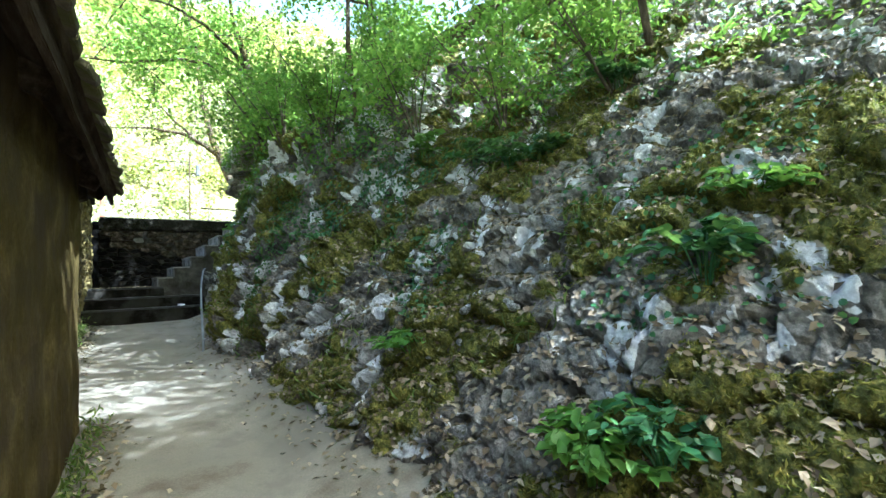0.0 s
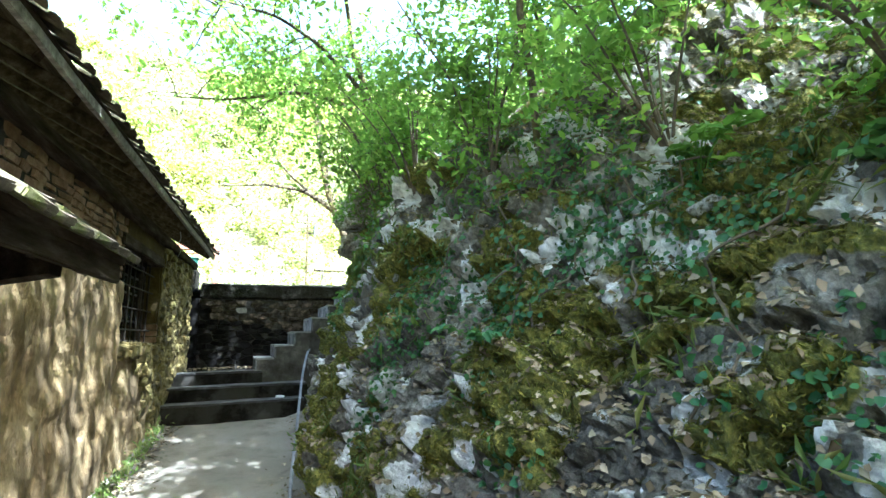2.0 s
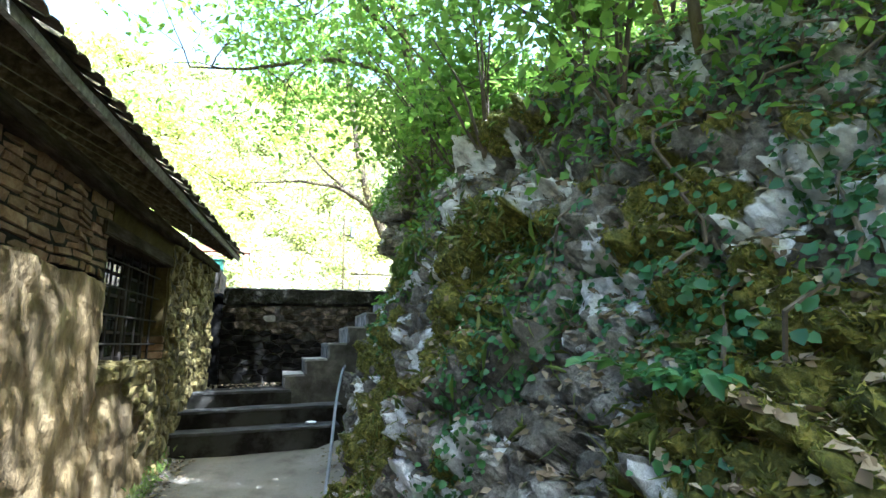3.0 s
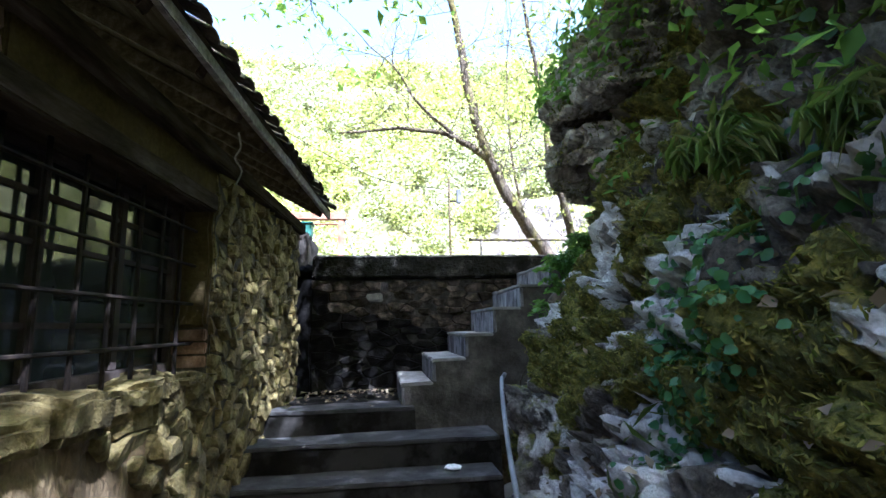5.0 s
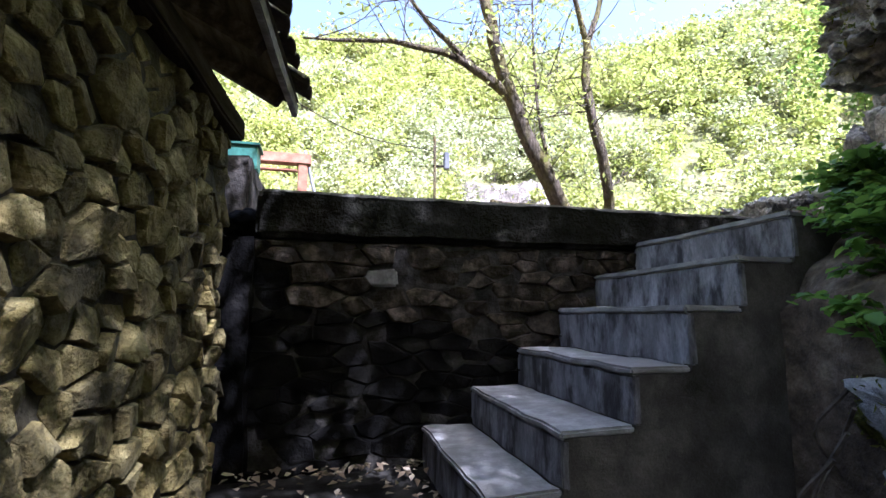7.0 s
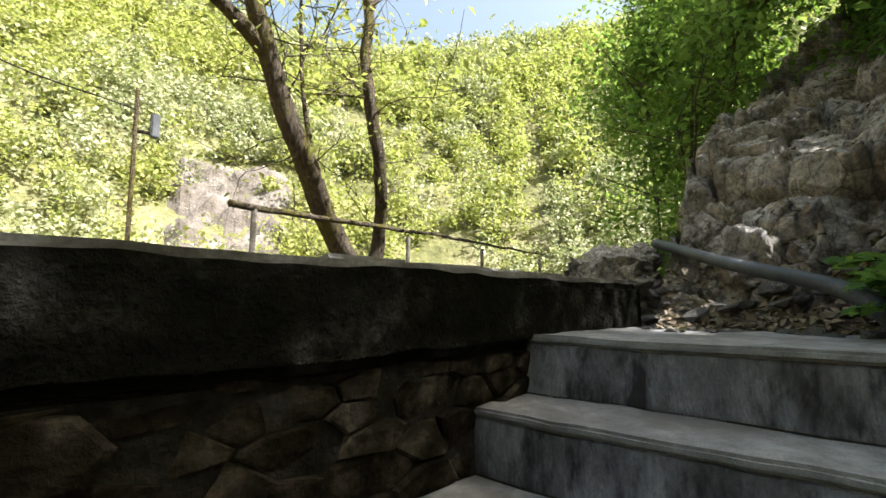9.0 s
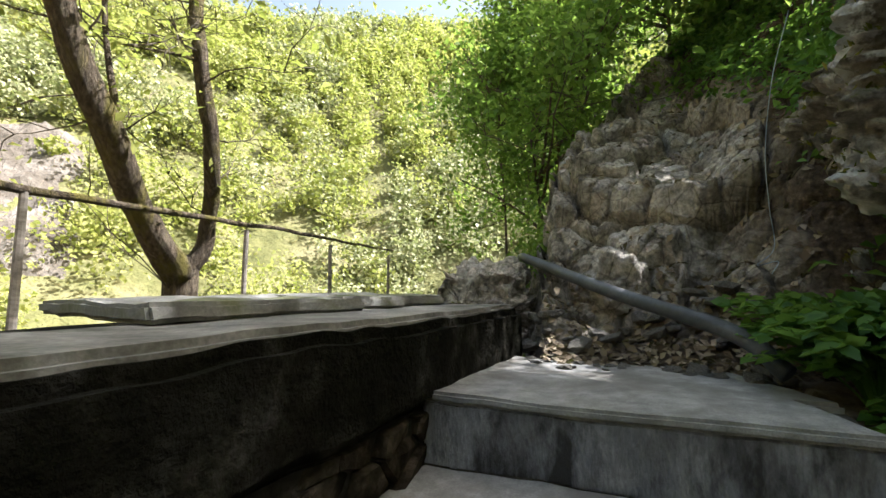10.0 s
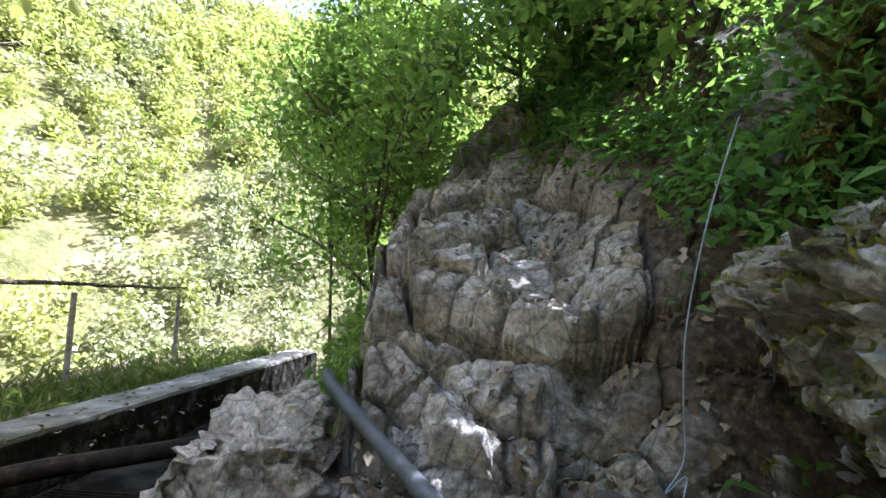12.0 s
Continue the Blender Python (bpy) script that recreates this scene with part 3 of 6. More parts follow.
def bare_z(x, y):
    """The worn bare rock slope beyond the stairs."""
    z = lerp(x, [(3.5, 1.9), (3.9, 2.03), (4.1, 2.14), (8.0, 5.25), (12, 5.9)]) + 0.1 * min(1, max(0, (x - 4.0) * 3)) + 0.5 * min(1.2, max(0, -0.3 - y)) * min(1, max(0, x - 4.4))
    z += 1.1 * max(0, 0.92 - y) * min(1, max(0, (x - 4.05) * 2.2)) if y > -0.2 else 1.23 * min(1, max(0, (x - 4.05) * 2.2))
    z -= 0.24 * math.exp(-((0.656 * (x - 4.85) - 0.755 * (y - 2.02)) / 0.2) ** 2) * min(1, max(0, (x - 4.0) * 4)) * min(1, max(0, (5.2 - x) * 4))
    edge = lerp(x, [(3.8, 1.72), (4.6, 1.85), (5.6, 1.93), (6.05, 1.8), (6.64, 1.6), (7.33, 1.27), (8.6, 0.5), (11, -0.5)])
    if y > edge:
        z -= min((y - edge) * 4, 1.1) + max(0, y - edge - 0.27) * 1.3
    return z


def plates(p):
    """Blocks parted by open cracks, each one set higher or lower."""
    out = 0.0
    for f, deep, step in ((1.1, 0.17, 0.13), (2.5, 0.1, 0.07), (6.0, 0.02, 0.016)):
        q = (p + Vector(noise.noise_vector(p * 2.1)) * 0.05 + Vector(noise.noise_vector(p * 9.0)) * 0.012) * f
        d, c = noise.voronoi(q)
        w = (d[1] - d[0]) / f
        out += step * noise.noise(c[0] * 7.3) * 1.6 + (q - c[0]).dot(Vector(noise.noise_vector(c[0] * 5.1))) / f * 0.45 - deep * math.exp(-(w / (0.045 / f ** 0.8)) ** 2)
    return out


def earth(p):
    """Where soil and litter lie over the rock: the bank beside it and its foot."""
    side = (lerp(p.x, [(4.0, 0.7), (4.6, 0.78), (5.3, 0.62), (6.2, 0.85), (7.0, 1.1)]) - p.y) * 3.5
    foot = (4.3 - p.x) * 3.0
    return min(1, max(0, max(side, foot) + 0.15 + 0.6 * noise.noise(p * 2.3)))


def build_bare_rock():
    soil = []
    nx, ny = 480, 470
    V = []
    for i in range(nx):
        x = 3.55 + 7.5 * (i / (nx - 1)) ** 1.3
        for j in range(ny):
            y = lerp(j / (ny - 1), [(0, -4.6), (0.2, -0.3), (0.85, 2.3), (1, 4.4)])
            z = bare_z(x, y)
            p = Vector((x, y, z))
            g = min(1, max(0.12, (x - 3.9) / 0.6))
            V.append(p + Vector((-0.62, 0, 0.78)) * (0.02 * fbm(p, 4.0, 4) + plates(p) * (1 - 0.6 * earth(p))) * g)
            soil.append(earth(p))
    ob = raw("rock_slope", V, grid_faces(nx, ny), M_ROCK_BARE)
    ob.data.attributes.new("soil", 'FLOAT', 'POINT').data.foreach_set("value", soil)
    tagged(ob, "bare cracked grey-brown rock slope beyond the steps", "rock")


def boulder(name, centre, radii, turn, material, label, seed, cut=0.5, amp=0.36):
    """A broken block of rock with flat faces and sharp arrises."""
    bm = bmesh.new()
    bmesh.ops.create_icosphere(bm, subdivisions=5, radius=1)
    rng = random.Random(seed)
    planes = [(Vector((rng.gauss(0, 1), rng.gauss(0, 1), rng.gauss(0, 1))).normalized(), rng.uniform(cut, 0.95)) for _ in range(16)]
    m = Matrix.Translation(centre) @ Euler([radians(a) for a in turn]).to_matrix().to_4x4()
    for v in bm.verts:
        c = v.co.copy()
        for n, d in planes:
            over = c.dot(n) - d
            if over > 0:
                c -= n * over * 0.88
        c = Vector((c.x * radii[0], c.y * radii[1], c.z * radii[2]))
        w = m @ c
        v.co = w + (w - Vector(centre)).normalized() * rock_relief(w * 1.2 + Vector((seed, 0, 0)), amp * min(radii), 0.075)
    ob = part(name, bm, material, smooth=True)
    return tagged(ob, label, "rock")


def crag(corners, material, label, seed):
    """A bedded block of rock: a rough hull with joints, ledges and broken edges."""
    bm = bmesh.new()
    for c in corners:
        bm.verts.new(c)
    got = bmesh.ops.convex_hull(bm, input=bm.verts[:])
    bmesh.ops.delete(bm, geom=[g for g in got["geom_interior"] if isinstance(g, bmesh.types.BMVert)], context='VERTS')
    bmesh.ops.triangulate(bm, faces=bm.faces[:])
    for _ in range(6):
        long = [e for e in bm.edges if e.calc_length() > 0.035]
        if len(bm.verts) > 45000 or not long:
            break
        bmesh.ops.subdivide_edges(bm, edges=long, cuts=1, use_grid_fill=True)
        bmesh.ops.triangulate(bm, faces=[f for f in bm.faces if len(f.verts) > 3])
    bm.normal_update()
    moves = []
    for v in bm.verts:
        w = Vector((v.co.x, v.co.y, v.co.z * 1.9)) + Vector((seed * 3.1, 0, 0))
        bed = (v.co.z - 0.15 * v.co.x) * 6.5 + 1.2 * noise.noise(v.co * 1.1)
        f = bed - math.floor(bed)
        moves.append(v.normal * (strata(w)[0] * 0.5 - 0.05 + 0.06 * (f if f < 0.85 else (1 - f) * 5.6)))
    for v, d in zip(bm.verts, moves):
        v.co += d
    return tagged(part("boulder", bm, material), label, "rock")


build_ground()
build_path()
OUTCROP, MOSS_AT, PALE_AT = build_outcrop()
build_bare_rock()
OVERHANG = crag([(2.62, -0.12, 2.72), (2.78, -0.02, 2.98), (3.2, 0.7, 2.66), (3.24, 0.62, 3.24), (3.95, 0.7, 2.98), (3.86, 0.62, 3.2), (4.3, -0.1, 2.5), (4.3, -0.1, 3.4), (2.72, -1.0, 2.5), (2.7, -0.95, 2.78), (3.4, -1.5, 2.1), (3.4, -1.5, 2.9), (3.3, -0.35, 2.42)], M_CRAG, "overhanging rock slab with a pale broken edge above a dark hollow", 3)
BROW = crag([(2.52, -0.62, 2.96), (2.62, -0.3, 3.5), (3.0, 0.25, 3.12), (3.1, 0.2, 3.7), (4.2, 0.0, 3.2), (4.2, -0.2, 4.3), (2.6, -1.5, 2.85), (2.75, -1.5, 3.7), (3.6, -1.8, 2.9), (3.6, -1.6, 4.3)], M_CRAG, "dark mossy block bedded on the overhanging slab", 9)
boulder("boulder", (2.5, -0.42, 0.62), (0.48, 0.45, 0.4), (0, 10, 30), M_BOULDER, "pale grey boulder beside the low steps", 5)
crag([(4.2, 2.42, 2.48), (4.8, 2.5, 2.56), (4.9, 2.1, 2.56), (4.36, 1.97, 2.46), (3.95, 2.72, 1.9), (3.98, 2.0, 1.95), (4.9, 2.75, 1.9), (5.0, 1.9, 1.95)], M_ROCK_BARE, "rough flat-topped stone lump at the end of the wall", 11)
boulder("boulder", (4.55, 1.42, 2.38), (0.32, 0.26, 0.28), (0, -20, 10), M_ROCK_BARE, "pointed pale block below the rock slope", 14)
boulder("boulder", (4.85, 1.0, 2.5), (0.3, 0.24, 0.36), (15, 20, 40), M_ROCK_BARE, "cracked upright block of bare rock", 17)
boulder("boulder", (5.3, 1.5, 2.92), (0.36, 0.3, 0.26), (5, -25, 15), M_ROCK_BARE, "rounded ledge of bare rock", 19)


# ---- retaining wall, steps and stairs ----
WALL_Y, WALL_TOP = 1.93, 2.265


def stone_pieces(parent, origin, ux, uz, out, width, height, course, length, depth, material, keep=None, name="stone", seed=1, proud=0.03, wavy=0.09):
    """Rubble stones laid in uneven courses on a wall face; each one its own piece."""
    rng = random.Random(seed)
    origin, ux, uz, out = Vector(origin), Vector(ux), Vector(uz), Vector(out)
    z = 0.0
    while z < height - 0.03:
        ch = min(course * rng.uniform(0.65, 1.4), height - z)
        if height - z - ch < 0.05:
            ch = height - z
        x = -rng.uniform(0, length)
        while x < width:
            w = length * rng.uniform(0.5, 1.6)
            a, b = max(x, 0), min(x + w, width)
            x += w
            if b - a < 0.04:
                continue
            split = ch > course * 1.05 and rng.random() < 0.35
            for lo, hi in (((z, z + ch * 0.5), (z + ch * 0.5, z + ch)) if split else ((z, z + ch),)):
                if keep and not keep((a + b) / 2, (lo + hi) / 2):
                    continue
                cx, cz, rx, rz = (a + b) / 2, (lo + hi) / 2, (b - a) / 2 - 0.003, (hi - lo) / 2 - 0.003
                k = 4 if name == "brick" else rng.choice((7, 8, 9))
                ring = []
                skew = rng.uniform(-0.3, 0.3)
                for q in range(k):
                    t = 2 * math.pi * (q + rng.uniform(-0.25, 0.25)) / k
                    c, s = math.cos(t), math.sin(t)
                    f = 1 / max(abs(c), abs(s)) ** 0.75 * rng.uniform(0.82, 1.12)
                    s += skew * c
                    ring.append((cx + rx * min(1, max(-1, c * f)), cz + rz * min(1, max(-1, s * f))))
                if k == 4:
                    ring = [(cx + sx * (rx - 0.004) + rng.uniform(-0.012, 0.004), cz + sz * (rz - 0.004) + rng.uniform(-0.012, 0.006)) for sx, sz in ((1, 1), (-1, 1), (-1, -1), (1, -1))]
                p1, p2 = proud * rng.uniform(0.1, 0.9), proud * rng.uniform(0.9, 2.2)
                tx, tz = rng.uniform(-0.22, 0.22), rng.uniform(-0.28, 0.28)
                V, F = [], []
                for shrink, lift in ((1.0, -depth), (0.98, p1), (0.86, p2)):
                    for (px, pz) in ring:
                        ox, oz = (px - cx) * shrink, (pz - cz) * shrink
                        w = Vector(noise.noise_vector(Vector((cx + ox, cz + oz, seed)) * 2.3)) * wavy
                        V.append(origin + ux * (cx + ox + w.x * 0.7) + uz * (cz + oz + w.y) + out * (lift + (ox * tx + oz * tz if lift > 0 else 0)))
                for r in (0, 1):
                    for q in range(k):
                        F.append((r * k + q, r * k + (q + 1) % k, (r + 1) * k + (q + 1) % k, (r + 1) * k + q))
                if k == 4:
                    F.append(tuple(2 * k + q for q in range(k)))
                else:
                    for q in range(k):
                        V[2 * k + q] += out * rng.uniform(-0.5, 0.35) * p2
                    mid = sum((V[2 * k + q] for q in range(k)), Vector()) / k
                    V.append(mid + ux * rng.uniform(-0.2, 0.2) * rx + uz * rng.uniform(-0.2, 0.2) * rz + out * rng.uniform(-0.1, 0.7) * p2)
                    for q in range(k):
                        F.append((2 * k + q, 2 * k + (q + 1) % k, 3 * k))
                raw(name, V, F, material, parent)
        z += ch


def build_retaining_wall():
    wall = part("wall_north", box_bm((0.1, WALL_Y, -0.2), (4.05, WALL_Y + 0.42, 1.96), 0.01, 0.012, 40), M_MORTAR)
    tagged(wall, "dark damp rubble retaining wall with a concrete cap", "wall", kind="structure")
    # The cap's colour holds its front's shade; the thin top slab is lit-toned.
    part("cap", box_bm((0.36, WALL_Y - 0.05, 1.965), (4.08, WALL_Y + 0.44, WALL_TOP - 0.018), 0.03, 0.014, 120), M_CAP, wall, "weathered concrete coping with moss and lichen, front coloured for shade")
    part("coping_top", box_bm((0.365, WALL_Y - 0.012, WALL_TOP - 0.06), (4.06, WALL_Y + 0.42, WALL_TOP + 0.004), 0.016, 0.006, 90), M_CAPTOP, wall, "worn top of the coping, coloured pale as lit")
    plaster = box_bm((1.0, WALL_Y - 0.022, 1.68), (1.22, WALL_Y + 0.02, 1.79), 0.03, 0.012, 14)
    part("plaster_patch", plaster, M_PALEPLASTER, wall, "pale patch of smeared mortar")
    return wall


STEP_X = [1.39, 1.70, 2.03, 2.33, 2.625, 2.95]
STEP_Z = [0.83, 1.057, 1.292, 1.55, 1.782, 2.013]
STEP_Y = 0.71


def prism(corners, lo, hi, bevel=0.012, rough=0.004):
    bm = bmesh.new()
    low = [bm.verts.new((x, y, lo)) for x, y in corners]
    top = [bm.verts.new((x, y, hi)) for x, y in corners]
    bm.faces.new(low[::-1])
    bm.faces.new(top)
    n = len(corners)
    for k in range(n):
        bm.faces.new((low[k], low[(k + 1) % n], top[(k + 1) % n], top[k]))
    bmesh.ops.bevel(bm, geom=bm.edges[:], offset=bevel, segments=2, affect='EDGES')
    for ax in (0, 1, 2):
        cs = [v.co[ax] for v in bm.verts]
        a, b = min(cs), max(cs)
        for k in range(1, int((b - a) / 0.09)):
            co, no = Vector((0, 0, 0)), Vector((0, 0, 0))
            co[ax], no[ax] = a + 0.09 * k, 1
            bmesh.ops.bisect_plane(bm, geom=bm.verts[:] + bm.edges[:] + bm.faces[:], plane_co=co, plane_no=no)
    for v in bm.verts:
        v.co += Vector(noise.noise_vector(v.co * 4)) * rough * 1.6 + Vector(noise.noise_vector(v.co * 14)) * rough
    return bm


def build_stairs():
    st = tagged(empty("stairs", (1.5, 1.2, 0.6)), "grey worn concrete stairs climbing along the wall", "stairs", kind="structure")
    inv = Matrix.Translation((-1.5, -1.2, -0.6))
    sk, far = -0.01, WALL_Y - 0.004
    # one cast body, then a thin worn tread on each step
    prof = [(STEP_X[0], 0.3)]
    for k in range(6):
        prof += [(STEP_X[k], STEP_Z[k] - 0.03), (STEP_X[k + 1] if k < 5 else 3.3, STEP_Z[k] - 0.03)]
    prof.append((3.3, 0.3))
    bm = bmesh.new()
    ends = [[bm.verts.new((x + off, y, z)) for x, z in prof] for y, off in ((STEP_Y, sk), (far, 0))]
    bm.faces.new(ends[0])
    bm.faces.new(ends[1][::-1])
    for k in range(len(prof)):
        q = (k + 1) % len(prof)
        bm.faces.new((ends[0][k], ends[0][q], ends[1][q], ends[1][k]))
    bmesh.ops.bevel(bm, geom=[e for e in bm.edges if abs(e.verts[0].co.y - e.verts[1].co.y) > 0.5], offset=0.012, segments=1, affect='EDGES')
    bmesh.ops.triangulate(bm, faces=[f for f in bm.faces if len(f.verts) > 6])
    for ax, step in ((0, 0.1), (1, 0.1), (2, 0.1)):
        cs = [v.co[ax] for v in bm.verts]
        for k in range(1, int((max(cs) - min(cs)) / step)):
            co, no = Vector((0, 0, 0)), Vector((0, 0, 0))
            co[ax], no[ax] = min(cs) + step * k, 1
            bmesh.ops.bisect_plane(bm, geom=bm.verts[:] + bm.edges[:] + bm.faces[:], plane_co=co, plane_no=no)
    for v in bm.verts:
        v.co += Vector(noise.noise_vector(v.co * 4)) * 0.009 + Vector(noise.noise_vector(v.co * 13)) * 0.005
    ob = part("stair_body", bm, M_STEPSIDE, st, "earth-stained brown side of the cast stairs, shade in its colour")
    ob.matrix_parent_inverse = inv
    ob = part("landing", prism([(3.301, 0.7), (3.86, 0.96), (3.95, far), (3.301, far)], 0.9, STEP_Z[5] - 0.004, 0.014, 0.006), M_STEPTOP, st, "flat concrete landing")
    ob.matrix_parent_inverse = inv
    for k in range(6):
        low = STEP_Z[k - 1] - 0.002 if k else 0.5
        ob = part("riser", prism([(STEP_X[k] - 0.006 + sk, STEP_Y - 0.006), (STEP_X[k] + 0.03 + sk, STEP_Y - 0.006), (STEP_X[k] + 0.03, far), (STEP_X[k] - 0.006, far)], low, STEP_Z[k] - 0.036, 0.006, 0.005), M_STEP, st, "concrete riser streaked by drips")
        ob.matrix_parent_inverse = inv
    for k in range(6):
        x0 = STEP_X[k] - 0.014
        x1 = (STEP_X[k + 1] - 0.004) if k < 5 else 3.42
        corners = [(x0 + sk, STEP_Y - 0.003), (x1 + sk * (k < 5), STEP_Y - 0.003 + (0.16 if k == 5 else 0)), (x1, far - 0.002), (x0, far - 0.002)]
        ob = part("tread", prism(corners, STEP_Z[k] - 0.034, STEP_Z[k], 0.01, 0.006), M_STEPTOP, st, "worn pale tread")
        ob.matrix_parent_inverse = inv
    # Shade is in the step colour; the thin tread carries the lit top.
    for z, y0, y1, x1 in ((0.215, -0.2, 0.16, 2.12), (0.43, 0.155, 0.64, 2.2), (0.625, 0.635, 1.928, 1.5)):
        ob = part("low_step", prism([(house_x(y0) - 0.05, y0 + 0.02), (x1, y0 - 0.03), (x1, y1), (house_x(y1) - 0.05, y1)], -0.25, z - 0.035, 0.01, 0.006), M_LOWSTEP, st, "broad low step of concrete, shade put into its colour")
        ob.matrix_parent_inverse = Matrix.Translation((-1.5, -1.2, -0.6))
        ob = part("tread", prism([(house_x(y0) - 0.04, y0 + 0.008), (x1 - 0.01, y0 - 0.042), (x1 - 0.01, min(y1, y0 + 0.42)), (house_x(y1) - 0.04, min(y1, y0 + 0.36))], z - 0.0345, z, 0.008, 0.004), M_TREAD, st, "worn tread coloured lighter than its riser, as lit")
        ob.matrix_parent_inverse = Matrix.Translation((-1.5, -1.2, -0.6))


def build_bank():
    """Earth heaped against the side of the stairs, under the plants."""
    nx, ny = 50, 26
    V = []
    for i in range(nx):
        x = 2.82 + 1.1 * max(0, i - 1) / (nx - 2)
        for j in range(ny):
            y = 0.74 - 0.9 * j / (ny - 1)
            top = lerp(x, [(2.8, 1.52), (3.0, 1.7), (3.35, 1.94), (3.92, 2.0)]) + 0.16 * j / (ny - 1)
            z = 0.1 if i == 0 else top + 0.05 * fbm((x, y, 0), 3.0, 3) - 0.06 * (j == 0)
            V.append((x + (0.06 * fbm((x, y, z), 4.0, 2) if i else 0), y, z))
    ob = raw("bank", V, grid_faces(nx, ny), M_SOIL, smooth=True)
    tagged(ob, "dark earth bank beside the stairs", "ground", kind="structure")


build_bank()
RETAINING = build_retaining_wall()
build_stairs()


# ---- house ----
HM = Matrix.Translation((0.06, 0, 0)) @ Matrix.Rotation(-math.atan(0.08), 4, 'Z')   # local: x out of the wall, y along it


def hbox(name, lo, hi, material, parent=None, label="", bevel=0.01, rough=0.0, cuts=0):
    return part(name, box_bm(lo, hi, bevel, rough, cuts, HM), material, parent, label)


WIN = (-2.4, -0.62, 1.08, 2.26)
EAVE_V, EAVE_Z, PITCH = 0.36, 2.80, 0.52


def roof_tiles(parent, v0, z0, pitch, u0, u1, rows, width, length, seed):
    """Overlapping barrel tiles, uneven and slipped, along an eave."""
    rng = random.Random(seed)
    V, F = [], []
    n = 6
    for end, rad in ((0, 0.5), (1, 0.42)):
        for k in range(n + 1):
            t = math.pi * k / n
            for th in (1.0, 0.82):
                V.append((-length * end, math.cos(t) * width * rad * th, math.sin(t) * width * rad * 0.42 * th))
    for k in range(n):
        a, b = 2 * k, 2 * (n + 1) + 2 * k
        F += [(a, a + 2, b + 2, b), (a + 1, b + 1, b + 3, a + 3), (a, a + 1, a + 3, a + 2)]
    me = bpy.data.meshes.new("roof_tile")
    me.from_pydata(V, [], F)
    me.materials.append(M_TILE)
    for r in range(rows):
        u = u0
        while u < u1:
            ob = new("roof_tile", me)
            ob.parent = parent
            back = r * length * 0.72 - rng.uniform(-0.03, 0.03)
            ob.matrix_basis = HM @ Matrix.Translation((v0 - back * math.cos(pitch), u, z0 + back * math.sin(pitch) + rng.uniform(-0.006, 0.012) + 0.012)) @ Euler((rng.uniform(-0.08, 0.08), pitch + rng.uniform(-0.04, 0.05), rng.uniform(-0.07, 0.07))).to_matrix().to_4x4()
            u += width * rng.uniform(0.94, 1.06)


def slates(parent, v0, z0, pitch, u0, u1, rows, seed):
    """Thick uneven stone slates, mossy at their edges, laid in lapping rows."""
    rng = random.Random(seed)
    meshes = []
    for k in range(5):
        bm = prism([(-0.34, -0.12 + rng.uniform(-0.01, 0.01)), (rng.uniform(-0.02, 0.02), -0.115), (rng.uniform(-0.03, 0.02), 0.02), (rng.uniform(-0.02, 0.02), 0.115), (-0.34, 0.12)], -0.02, 0.02, 0.008, 0.007)
        me = bpy.data.meshes.new("slate")
        bmesh.ops.dissolve_limit(bm, angle_limit=0.12, verts=bm.verts[:], edges=bm.edges[:])
        bm.to_mesh(me)
        bm.free()
        me.materials.append(M_TILE)
        meshes.append(me)
    for r in range(rows):
        u = u0 + rng.uniform(0, 0.1)
        while u < u1:
            ob = new("slate", rng.choice(meshes))
            ob.parent = parent
            back = r * 0.22 + rng.uniform(-0.03, 0.02)
            ob.matrix_basis = HM @ Matrix.Translation((v0 - back * math.cos(pitch), u, z0 + back * math.sin(pitch) + 0.022 + 0.03 * (r % 2) + rng.uniform(0, 0.012))) @ Euler((rng.uniform(-0.05, 0.05), pitch + rng.uniform(-0.07, 0.03), rng.uniform(-0.1, 0.1))).to_matrix().to_4x4()
            u += 0.235 * rng.uniform(0.9, 1.05)


